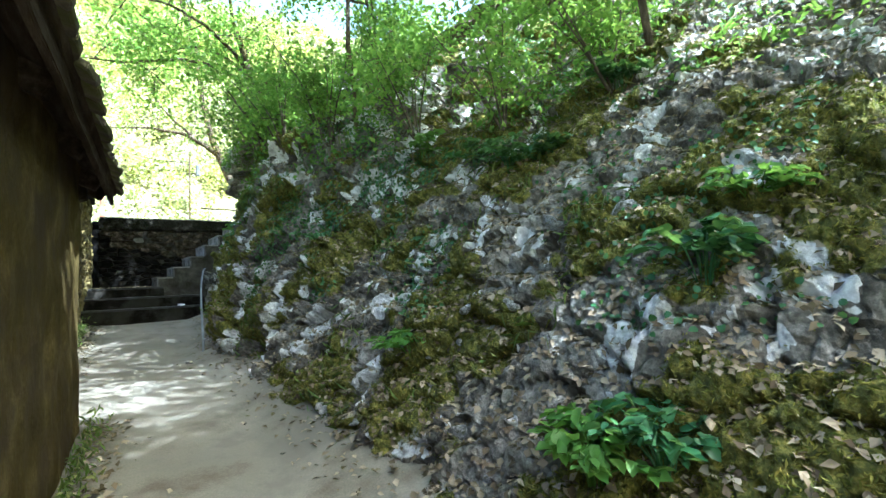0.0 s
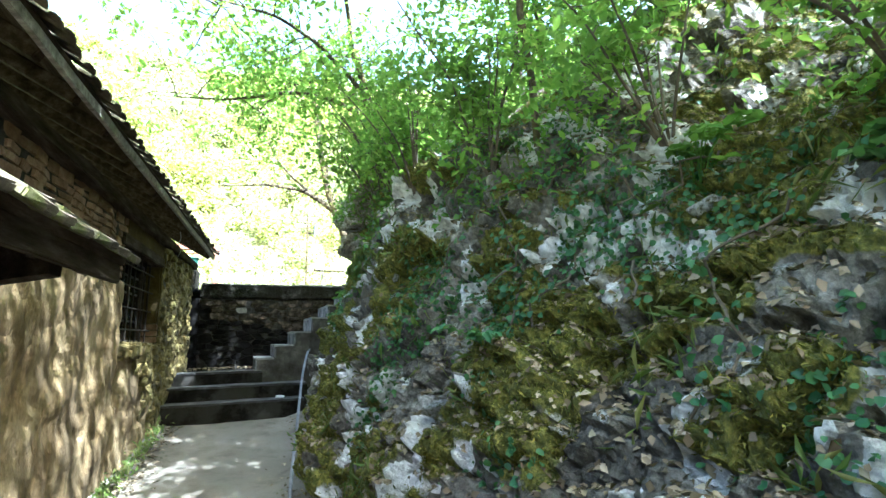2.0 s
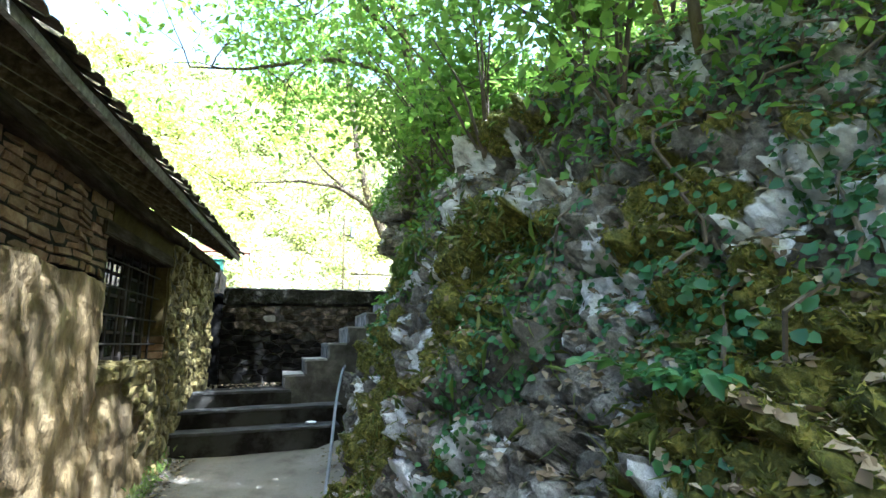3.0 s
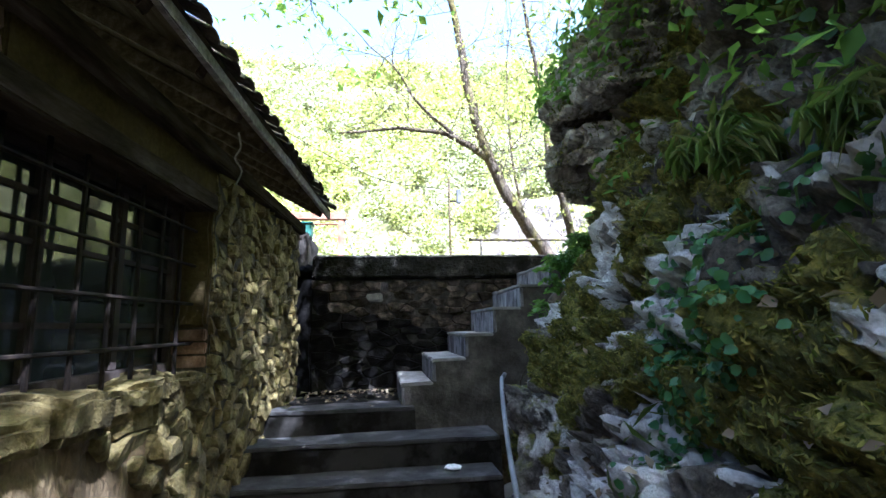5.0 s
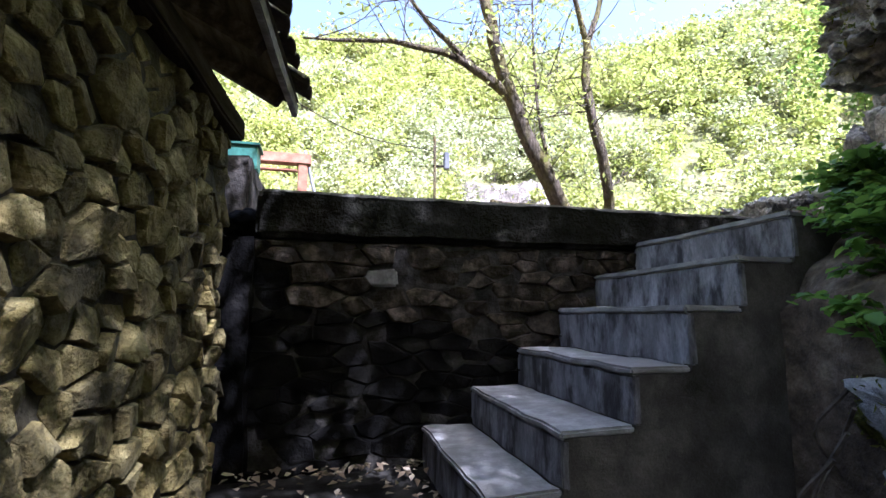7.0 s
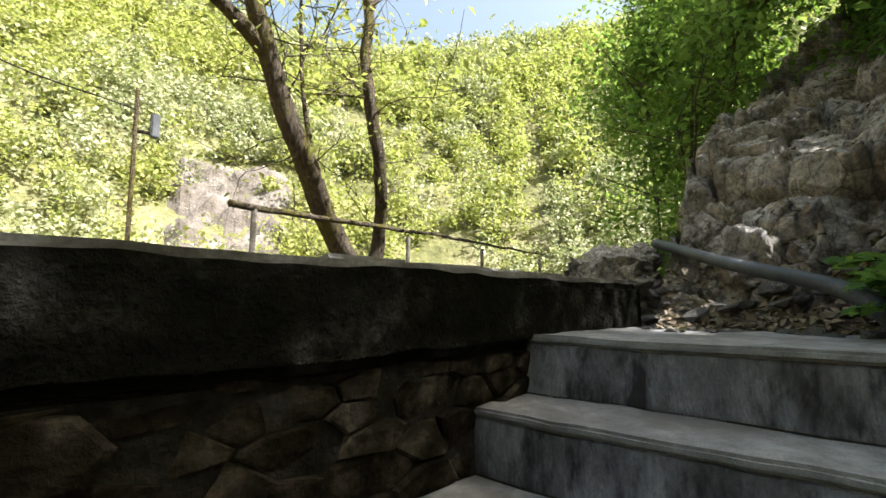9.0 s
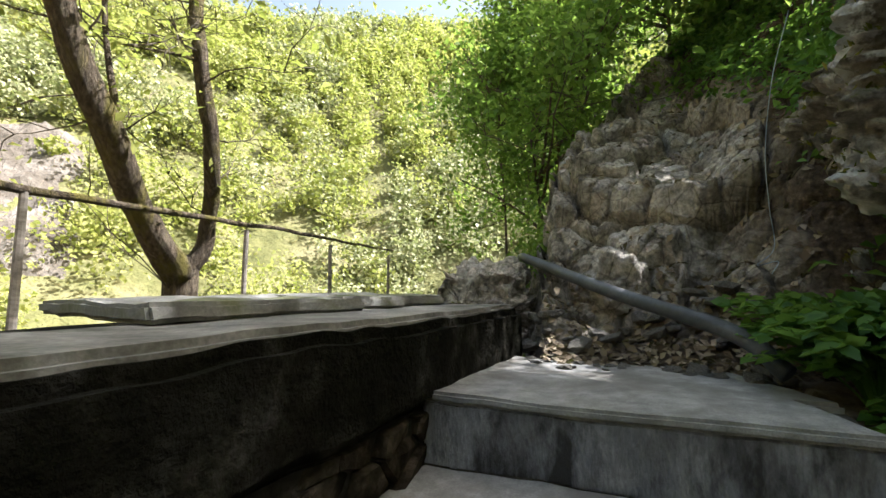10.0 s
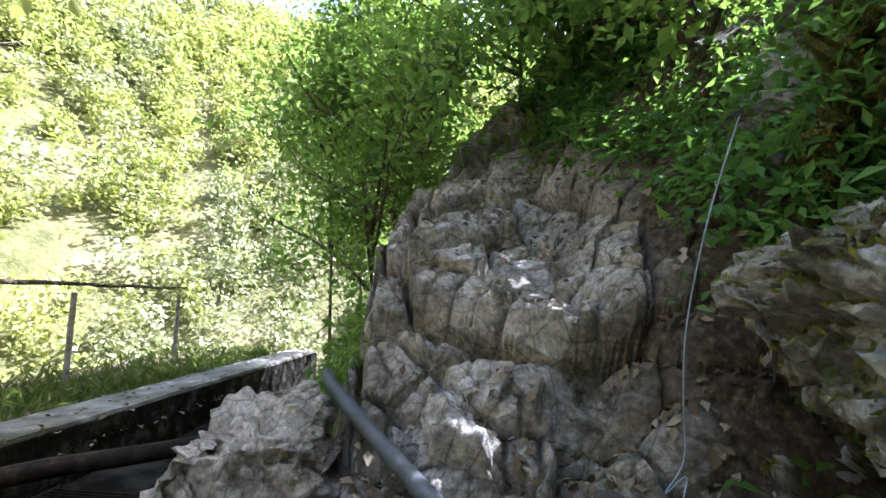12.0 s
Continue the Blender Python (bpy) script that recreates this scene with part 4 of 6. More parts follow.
def build_house():
    house = tagged(empty("house"), "low old stone and plaster house with a mossy tiled roof", "house")
    u0, u1, zt = -6.4, 1.78, 2.56
    hbox("wall", (-0.45, WIN[1], -0.3), (0, u1, zt), M_HOUSEMORTAR, house, "rubble stone corner of the house", 0.01, 0.015, 24)
    hbox("wall", (-0.45, WIN[0], -0.5), (-0.002, WIN[1], WIN[2]), M_PLASTER, house, "rough plastered wall below the window", 0.02, 0.055, 34)
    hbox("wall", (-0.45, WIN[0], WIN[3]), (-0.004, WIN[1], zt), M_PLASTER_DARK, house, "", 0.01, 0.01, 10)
    hbox("wall", (-0.45, u0, -0.7), (0.0, WIN[0], 1.84), M_PLASTER, house, "rough yellowish plaster wall streaked and bulging", 0.02, 0.045, 70)
    hbox("wall", (-0.45, u0, 1.842), (-0.03, WIN[0], zt), M_MORTAR, house, "upper wall of exposed brick", 0.005, 0.0)
    hbox("wall", (-3.6, u1 - 0.45, -0.3), (-0.452, u1 - 0.02, zt), M_MORTAR, house, "", 0.01)
    hbox("wall", (-3.6, -13.2, -1.2), (-3.2, u1 - 0.46, zt), M_PLASTER_DARK, house, "", 0.01)
    hbox("wall", (-0.46, -13.2, -1.2), (-0.1, u0 - 0.01, zt), M_PLASTER_DARK, house, "", 0.01)
    hbox("wall", (-3.19, -13.2, -1.2), (-0.47, -12.8, zt), M_PLASTER_DARK, house, "", 0.01)
    for k in range(6):
        a = WIN[0] + 0.02 + k * 0.295
        rs = random.Random(230 + k)
        hbox("sill", (-0.36, a, WIN[2] - 0.1), (0.05 + rs.uniform(-0.03, 0.05), a + 0.285, WIN[2] + rs.uniform(0.0, 0.07)), M_HOUSESTONE, house, "rough broken sill stone", 0.03, 0.05, 12)
    hbox("lintel", (-0.3, WIN[0] - 0.15, WIN[3] - 0.06), (0.012, WIN[1] + 0.15, WIN[3] + 0.07), M_BEAM, house, "dark wooden lintel", 0.012, 0.008, 16)
    hbox("wall_plate", (-0.12, u0, 2.50), (0.09, u1 + 0.02, 2.62), M_BEAM, house, "long timber beam under the eave", 0.012, 0.006, 60)
    # Dark block in place of upper bricks, for the jamb's deep shade.
    hbox("jamb", (-0.26, WIN[1] - 0.03, WIN[2] + 0.33), (-0.012, WIN[1] + 0.02, WIN[3]), M_PLASTER_DARK, house, "upper window jamb, its deep shade drawn as a dark block", 0.02, 0.02, 14)
    for k in range(3):
        z = WIN[2] + 0.06 + k * 0.088
        hbox("brick", (-0.26, WIN[1] - 0.012 - 0.02 * (k % 3), z), (-0.012, WIN[1] + 0.03, z + 0.076), M_BRICK, house, "", 0.008, 0.006, 3)
    # roof
    roof = part("roof", box_bm((-4.3, -13.2, -0.03), (0, u1 + 0.12, 0.02), 0.005, 0.006, 50, HM @ Matrix.Translation((EAVE_V, 0, EAVE_Z)) @ Matrix.Rotation(PITCH, 4, 'Y')), M_BEAM, house, "dark boarded roof underside")
    hbox("eave_board", (EAVE_V - 0.035, -13.2, EAVE_Z - 0.085), (EAVE_V + 0.0, u1 + 0.13, EAVE_Z - 0.005), M_WOOD, house, "weathered eave board", 0.006, 0.006, 70)
    for k in range(22):
        u = u1 - 0.05 - k * 0.55
        part("rafter", box_bm((-1.3, u - 0.04, -0.13), (-0.03, u + 0.04, -0.032), 0.008, 0.004, 8, HM @ Matrix.Translation((EAVE_V, 0, EAVE_Z)) @ Matrix.Rotation(PITCH, 4, 'Y')), M_BEAM, house)
    # window
    win = tagged(empty("window_1"), "small-paned window behind an iron grille", "window", kind="structure")
    vf = -0.30
    for lo, hi in (((vf, WIN[0], WIN[2]), (vf + 0.07, WIN[0] + 0.07, WIN[3])), ((vf, WIN[1] - 0.07, WIN[2]), (vf + 0.07, WIN[1], WIN[3])),
                   ((vf, WIN[0] + 0.071, WIN[2] + 0.03), (vf + 0.07, WIN[1] - 0.071, WIN[2] + 0.1)), ((vf, WIN[0] + 0.071, WIN[3] - 0.09), (vf + 0.07, WIN[1] - 0.071, WIN[3] - 0.02))):
        hbox("window_frame", lo, hi, M_WINFRAME, win, "", 0.006)
    for u in (-1.84, -1.25):
        hbox("mullion", (vf, u - 0.03, WIN[2] + 0.102), (vf + 0.06, u + 0.03, WIN[3] - 0.092), M_WINFRAME, win, "", 0.005)
    for z in (1.42, 1.78, 2.0):
        hbox("glazing_bar", (vf + 0.01, WIN[0] + 0.072, z - 0.014), (vf + 0.05, WIN[1] - 0.072, z + 0.014), M_WINFRAME, win, "", 0.004)
    hbox("pane", (vf + 0.024, WIN[0] + 0.072, WIN[2] + 0.102), (vf + 0.03, WIN[1] - 0.072, WIN[3] - 0.092), GLASS, win, "dusty reflecting glass", 0)
    for u in np.arange(WIN[0] + 0.16, WIN[1] - 0.05, 0.235):
        V, F = tube_geo([HM @ Vector((-0.12, u, WIN[2] + 0.03)), HM @ Vector((-0.12, u, WIN[3] - 0.05))], [0.012, 0.012], 6)
        raw("grille_bar", V, F, M_METAL, win, "rusty iron bar")
    for z in (1.3, 1.56, 1.82, 2.06):
        V, F = tube_geo([HM @ Vector((-0.108, WIN[0] + 0.0, z)), HM @ Vector((-0.108, WIN[1] - 0.0, z))], [0.011, 0.011], 6)
        raw("grille_bar", V, F, M_METAL, win, "rusty iron bar")
    # lean-to
    lean = tagged(empty("lean_to"), "plastered lean-to with a low sagging tiled roof", "outbuilding")
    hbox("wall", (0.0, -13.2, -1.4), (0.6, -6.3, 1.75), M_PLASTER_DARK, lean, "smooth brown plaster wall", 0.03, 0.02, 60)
    lp = 0.5
    LM = HM @ Matrix.Translation((0.82, 0, 1.58)) @ Matrix.Rotation(lp, 4, 'Y')
    part("roof", box_bm((-0.93, -13.2, -0.03), (0, -5.5, 0.02), 0.005, 0.008, 50, LM), M_BEAM, lean, "dark boarded underside")
    hbox("eave_board", (0.765, -13.2, 1.46), (0.8, -5.48, 1.56), M_BEAM, lean, "dark eave beam", 0.006, 0.006, 60)
    for u in (-5.65, -6.2, -7.4, -8.6, -9.8, -11.0):
        part("rafter", box_bm((-0.9, u - 0.05, -0.15), (-0.06, u + 0.05, -0.032), 0.01, 0.004, 8, LM), M_BEAM, lean)
    bracket = bmesh.new()
    pts = [(0.0, 1.30), (0.12, 1.22), (0.34, 1.42), (0.6, 1.47), (0.6, 1.6), (0.0, 1.62)]
    ring = [[bracket.verts.new(HM @ Vector((x, u, z))) for x, z in pts] for u in (-5.8, -5.66)]
    bracket.faces.new(ring[0])
    bracket.faces.new(ring[1][::-1])
    for k in range(6):
        bracket.faces.new((ring[0][k], ring[0][(k + 1) % 6], ring[1][(k + 1) % 6], ring[1][k]))
    part("bracket", bracket, M_BEAM, lean, "carved dark bracket under the eave")
    return house, lean


HOUSE, LEANTO = build_house()


# ---- behind the wall: slabs, channel, terrace ----
def build_terrace():
    ob = part("terrace", box_bm((-7, 4.63, -2.2), (12, 7.2, 1.86), 0.05, 0.09, 30), M_SOIL)
    tagged(ob, "earth terrace with leaf litter behind the wall", "ground", kind="structure")
    ob = part("channel_bed", box_bm((-7, WALL_Y + 0.43, -0.3), (9.5, 4.11, 1.72), 0.02, 0.02, 30), M_LOWSTEP)
    tagged(ob, "damp concrete bed of the water channel", "channel", kind="structure")
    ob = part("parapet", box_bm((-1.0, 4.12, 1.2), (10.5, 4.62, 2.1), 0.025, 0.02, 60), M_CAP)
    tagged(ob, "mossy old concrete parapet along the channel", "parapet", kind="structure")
    # Thin slab that gives the parapet top its sunlit tone.
    part("coping_top", box_bm((-0.98, 4.135, 2.07), (10.48, 4.605, 2.112), 0.012, 0.008, 60), M_CAPTOP, ob, "worn top of the parapet, coloured pale as sunlit")
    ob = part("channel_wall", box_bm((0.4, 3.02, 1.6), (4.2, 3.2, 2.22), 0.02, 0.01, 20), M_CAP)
    tagged(ob, "low inner wall of the channel under the slabs", "wall", kind="structure")
    rng = random.Random(4)
    x = 2.3
    while x < 3.6:
        w = rng.uniform(0.36, 0.5)
        m = pose(x + w / 2, 2.66 + rng.uniform(-0.04, 0.05), 2.284 + rng.uniform(0, 0.008), 0.2 + rng.uniform(-0.4, 0.4), rng.uniform(-0.5, 0.5), -12 + rng.uniform(-3, 3))
        bm = prism([(-w / 2, -0.42), (w / 2 - 0.02, -0.4 + rng.uniform(-0.05, 0.05)), (w / 2 - 0.01, 0.4), (-w / 2, 0.44)], -0.016, 0.034, 0.012, 0.008)
        ob = part("stone_slab", bm, M_SLAB)
        ob.matrix_world = m
        tagged(ob, "flat grey slab lying over the channel", "slab", "slabs over the channel")
        x += w
    V, F = tube_geo(curve_path([(6.2, 2.5, 2.06), (5.45, 3.3, 2.04), (4.75, 3.84, 2.04), (3.6, 3.98, 1.9), (1.5, 4.0, 1.8)], 20), [0.055] * 21, 12)
    tagged(raw("water_pipe", V, F, M_METAL, smooth=True), "black water pipe lying along the channel", "pipe")
    grate = tagged(empty("drain_grate", (4.85, 3.45, 1.86)), "rusty iron grate over the channel", "grate")
    for k in range(22):
        bm = box_bm((-0.4 + k * 0.036, -0.3, 0), (-0.388 + k * 0.036, 0.3, 0.02), 0.002)
        part("bar", bm, M_METAL, grate)
    for y in (-0.31, 0.3):
        part("rail", box_bm((-0.42, y, -0.005), (0.4, y + 0.02, 0.024), 0.002), M_METAL, grate)


def build_fence():
    rail = tagged(empty("fence", (3.1, 5.0, 1.9)), "thin old pole rail on posts above the valley", "fence")
    inv = Matrix.Translation((-3.1, -5.0, -1.9))
    V, F = tube_geo([p + Vector((0, 0, 0.02 * noise.noise(p * 2))) for p in curve_path([(2.95, 4.95, 3.02), (4.4, 5.15, 3.04), (6.0, 5.35, 3.08), (7.4, 5.55, 3.08), (9.4, 5.8, 3.1)], 30)], [0.032 - 0.0005 * k for k in range(31)], 9, 0.2)
    o = raw("rail", V, F, M_BARK, rail, "", True)
    o.matrix_parent_inverse = inv
    for x, y, lean in ((3.17, 4.98, 0.02), (7.1, 5.5, 0.0), (5.3, 5.26, 0.03), (9.2, 5.78, 0.0)):
        V, F = tube_geo([(x, y, 1.85), (x + lean, y, 3.0)], [0.03, 0.026], 8, 0.15)
        o = raw("post", V, F, M_WOOD, rail)
        o.matrix_parent_inverse = inv


def build_hut_frame():
    hut = tagged(empty("shelter_frame", (0.45, 5.45, 1.9)), "brown timber frame of an open shelter", "shelter")
    inv = Matrix.Translation((-0.45, -5.45, -1.9))
    for lo, hi in (((0.4, 5.4, 1.85), (0.52, 5.52, 3.5)), ((-1.9, 5.38, 3.5), (0.56, 5.54, 3.64)), ((-1.9, 5.4, 1.85), (-1.78, 5.52, 3.5)), ((-1.85, 5.42, 3.40), (0.39, 5.50, 3.43))):
        o = part("beam", box_bm(lo, hi, 0.01, 0.004, 10), M_REDWOOD, hut)
        o.matrix_parent_inverse = inv
    V, F = tube_geo([(0.93, 5.6, 1.9), (0.47, 5.6, 3.75)], [0.025, 0.022], 8)
    o = raw("brace", V, F, M_PIPE_PALE, hut, "pale leaning pole")
    o.matrix_parent_inverse = inv
    # neighbour's roof
    nb = tagged(empty("neighbour_house", (-4, 9.5, 0)), "plastered house with an orange tiled roof beyond", "house")
    inv = Matrix.Translation((4, -9.5, 0))
    o = part("wall", box_bm((-6.5, 8.3, -1.7), (-1.6, 12, 4.2), 0.02, 0.01, 8), M_PLASTER, nb)
    o.matrix_parent_inverse = inv
    for s in (-1, 1):
        m = Matrix.Translation((-4.05, 10.1, 6.35)) @ Matrix.Rotation(s * radians(40), 4, 'Y')
        o = part("roof", box_bm((0 if s > 0 else -4.55, -2.2, -0.05), (4.55 if s > 0 else 0, 2.2, 0.06), 0.02, 0.01, 16, m), M_ROOFRED, nb)
        o.matrix_parent_inverse = inv
    crate = tagged(empty("plastic_crate", (0.02, 3.2, 2.72)), "green plastic crate standing behind the house corner", "crate")
    for lo, hi in (((-0.17, -0.12, 0), (0.17, 0.12, 0.015)), ((-0.17, -0.12, 0.016), (0.17, -0.105, 0.2)), ((-0.17, 0.105, 0.016), (0.17, 0.12, 0.2)), ((-0.17, -0.104, 0.016), (-0.155, 0.104, 0.2)), ((0.155, -0.104, 0.016), (0.17, 0.104, 0.2)), ((-0.19, -0.14, 0.2), (0.19, 0.14, 0.225))):
        part("side", box_bm(lo, hi, 0.004), M_GREEN, crate)
    ob = part("ledge", box_bm((-1.6, 2.7, 1.5), (0.2, 3.9, 2.715), 0.02, 0.02, 12), M_MORTAR)
    tagged(ob, "dark stone ledge behind the house corner", "wall", kind="structure")


def build_pole():
    pole = tagged(empty("utility_pole", (3.45, 10.4, -2)), "slim weathered utility pole with a small box", "pole")
    inv = Matrix.Translation((-3.45, -10.4, 2))
    V, F = tube_geo([(3.45, 10.4, -2.4), (3.45, 10.4, 6.0)], [0.05, 0.035], 10, 0.08)
    o = raw("shaft", V, F, M_BARK, pole)
    o.matrix_parent_inverse = inv
    o = part("junction_box", box_bm((3.68, 10.33, 5.15), (3.82, 10.47, 5.6), 0.02), M_PIPE, pole, "grey metal box")
    o.matrix_parent_inverse = inv
    o = part("arm", box_bm((3.4, 10.37, 5.2), (3.7, 10.43, 5.25), 0.01), M_METAL, pole)
    o.matrix_parent_inverse = inv
    V, F = tube_geo(curve_path([(3.45, 10.4, 5.6), (1.0, 9.6, 5.75), (-2.5, 8.6, 7.4), (-9, 7, 11)], 24), [0.012] * 25, 5)
    tagged(raw("overhead_wire", V, F, M_METAL), "thin black wire running to the pole", "wire")


build_terrace()
build_fence()
build_hut_frame()
build_pole()

# pipe down past the rocks, cord, litter
V, F = tube_geo(curve_path([(5.1, 2.15, 2.6), (4.85, 2.02, 2.56), (4.1, 1.42, 2.34), (3.62, 0.95, 2.19), (3.48, 0.8, 2.06)], 30), [0.034] * 31, 14)
tagged(raw("water_pipe", V, F, M_PIPE, smooth=True), "grey plastic pipe lying across the rubble", "pipe")
V, F = tube_geo(curve_path([(2.17, -0.2, 0.98), (2.12, -0.27, 0.9), (1.97, -0.95, 0.6), (1.83, -1.8, 0.26), (1.66, -2.9, -0.02), (1.57, -3.5, -0.16), (1.52, -3.8, -0.36)], 50), [0.017] * 51, 10)
tagged(raw("hose", V, F, M_PIPE_PALE, smooth=True), "pale grey hose running down beside the rock", "hose")
V, F = tube_geo(curve_path([(3.8, 0.66, 3.5), (3.86, 0.72, 3.24), (3.97, 0.74, 2.95), (4.06, 0.72, 2.72), (4.12, 0.7, 2.54), (4.06, 0.78, 2.46), (4.16, 0.68, 2.48), (4.09, 0.72, 2.42)], 40), [0.0022] * 41, 5)
tagged(raw("cord", V, F, M_CABLE), "thin pale blue cord dangling down the rock", "cord")


# ---- trees ----
def twig_tree(name, limbs, label, twigs, twig_len, leaves, leaf_size, leaf_mat, seed, lift=0.5, radius=0.012, split=3, category="tree", wob=0.25, bark=None, spread=0.16, droop=0.3):
    """A tree of curved limbs with twigs that fork, and leaves along the twigs."""
    rng = random.Random(seed)
    top = tagged(empty(name, limbs[0][0][0]), label, category)
    inv = Matrix.Translation(-Vector(limbs[0][0][0]))
    fine, tips, n_limb = [], [], 0
    for pts, r0, r1 in limbs:
        n = max(8, 5 * len(pts))
        P = curve_path(pts, n)
        P = [p + Vector(noise.noise_vector(p * 1.7)) * (0.05 if 0 < k else 0) for k, p in enumerate(P)]
        V, F = tube_geo(P, [r0 + (r1 - r0) * (k / n) ** 0.8 for k in range(n + 1)], 12 if r0 > 0.05 else 7, wob)
        o = raw("trunk" if n_limb == 0 else "limb", V, F, bark or M_BARK, top, "", True)
        o.matrix_parent_inverse = inv
        n_limb += 1
        for _ in range(max(1, int(twigs * sum((P[k + 1] - P[k]).length for k in range(n))))):
            k = rng.randint(n // 3, n)
            start = P[k]
            d = Vector((rng.gauss(0, 1), rng.gauss(0, 1), rng.gauss(0, 0.6) + lift)).normalized()
            stack = [(start, d, twig_len * rng.uniform(0.5, 1.2), radius, 0)]
            while stack:
                p, d, L, r, depth = stack.pop()
                Q = [p]
                for q in range(4):
                    d = (d + Vector((rng.gauss(0, 0.22), rng.gauss(0, 0.22), rng.gauss(0, 0.18) + 0.04))).normalized()
                    Q.append(Q[-1] + d * L / 4)
                fine.append(tube_geo(Q, [r * (1 - 0.17 * q) for q in range(5)], 4))
                tips += Q[2:] if depth else Q[3:]
                if depth < 2:
                    for _ in range(split if depth == 0 else 2):
                        e = (d + Vector((rng.gauss(0, 0.7), rng.gauss(0, 0.7), rng.gauss(0, 0.5) + lift * 0.3))).normalized()
                        stack.append((Q[rng.randint(1, 4)], e, L * rng.uniform(0.45, 0.75), r * 0.6, depth + 1))
    if fine:
        V, F = joined(fine)
        o = raw("twig_mass", V, F, M_TWIG, top)
        o.matrix_parent_inverse = inv
        tagged(o, kind="stuff")
    if leaves and tips:
        T = np.array([tuple(t) for t in tips])
        C = T[RNG.integers(0, len(T), leaves)] + RNG.normal(size=(leaves, 3)) * spread
        face = np.tile(np.array([[0.1, -0.2, 0.9]]), (leaves, 1))
        o = leaf_mesh("crown", C, leaf_size, leaf_mat, face, 0.75, 0.55, droop, top)
        o.matrix_parent_inverse = inv
        tagged(o, kind="stuff")
    return top


# the forked tree on the terrace, nearly bare
twig_tree("tree", [
    ([(5.5, 6.45, 1.8), (5.46, 6.42, 2.2), (5.4, 6.4, 2.62)], 0.22, 0.2),
    ([(5.4, 6.4, 2.5), (4.9, 6.25, 3.05), (4.2, 5.95, 3.95), (3.6, 5.75, 5.0), (3.2, 5.75, 6.6), (2.9, 5.7, 8.5), (2.5, 5.6, 10)], 0.19, 0.06),
    ([(5.45, 6.35, 2.55), (5.62, 6.2, 3.0), (5.3, 5.8, 4.0), (5.0, 5.7, 4.9), (5.05, 5.8, 6.2)], 0.115, 0.07),
    ([(5.05, 5.8, 6.1), (4.8, 5.75, 7.2), (4.5, 5.6, 9.0)], 0.06, 0.03),
    ([(5.05, 5.8, 6.1), (5.5, 5.9, 7.2), (5.9, 6.0, 9.0)], 0.06, 0.03),
    ([(3.7, 5.78, 4.85), (3.0, 5.7, 5.35), (2.2, 5.6, 5.5), (1.2, 5.5, 5.45), (0.4, 5.4, 5.3)], 0.095, 0.015),
    ([(3.0, 5.7, 5.35), (2.2, 5.6, 6.0), (1.5, 5.5, 6.9), (0.9, 5.4, 7.4)], 0.05, 0.012),
    ([(4.35, 6.0, 3.8), (4.3, 6.1, 4.9), (4.2, 6.1, 6.3), (4.3, 6.2, 8)], 0.04, 0.012),
    ([(4.2, 5.95, 4.1), (4.0, 6.1, 4.8), (4.1, 6.2, 5.4)], 0.03, 0.01),
    ([(5.0, 5.72, 4.85), (4.6, 5.7, 4.8), (4.2, 5.7, 4.65)], 0.025, 0.008),
], "old forked tree with ridged bark and few leaves", 3.2, 1.3, 2600, 0.1, L_HILL, 21, 0.5, 0.012)

# overhanging trees rooted in the slope above the outcrop
twig_tree("tree", [
    ([(3.75, -1.0, 3.6), (3.35, -1.15, 4.2), (2.9, -1.3, 4.9), (2.5, -1.5, 5.8)], 0.1, 0.05),
    ([(3.2, -1.2, 4.4), (2.5, -1.2, 4.9), (1.7, -1.0, 5.1), (0.8, -0.8, 4.9), (0.0, -0.6, 4.9)], 0.055, 0.012),
    ([(2.9, -1.3, 4.9), (2.0, -2.0, 5.3), (1.2, -2.6, 5.3), (0.4, -3.0, 5.0)], 0.045, 0.01),
    ([(2.9, -1.3, 4.9), (2.2, -0.6, 5.6), (1.5, 0.2, 5.7), (0.9, 0.8, 5.4)], 0.04, 0.01),
    ([(2.5, -1.5, 5.8), (2.2, -2.2, 6.8), (2.0, -2.8, 7.6)], 0.045, 0.015),
], "leafy tree leaning out over the path from the rock", 3.0, 1.0, 7500, 0.1, L_CANOPY, 33, 0.15)
# Its crown is out of view, added to dapple the house wall.
twig_tree("tree", [
    ([(4.2, -8.3, 3.2), (3.7, -8.1, 4.2), (3.0, -7.8, 5.2), (2.3, -7.4, 5.9)], 0.08, 0.045),
    ([(2.8, -7.7, 5.4), (1.8, -7.0, 5.9), (0.9, -6.4, 6.0), (0.2, -5.9, 5.9)], 0.04, 0.01),
    ([(2.8, -7.7, 5.4), (2.0, -6.6, 5.9), (1.4, -5.6, 6.1), (0.9, -4.8, 6.0)], 0.035, 0.01),
    ([(3.0, -7.8, 5.2), (1.9, -8.2, 5.9), (1.0, -8.4, 6.1)], 0.03, 0.01),
], "leafy tree arching high over the path, added for shade", 2.6, 0.9, 2300, 0.11, L_CANOPY, 37, 0.15)
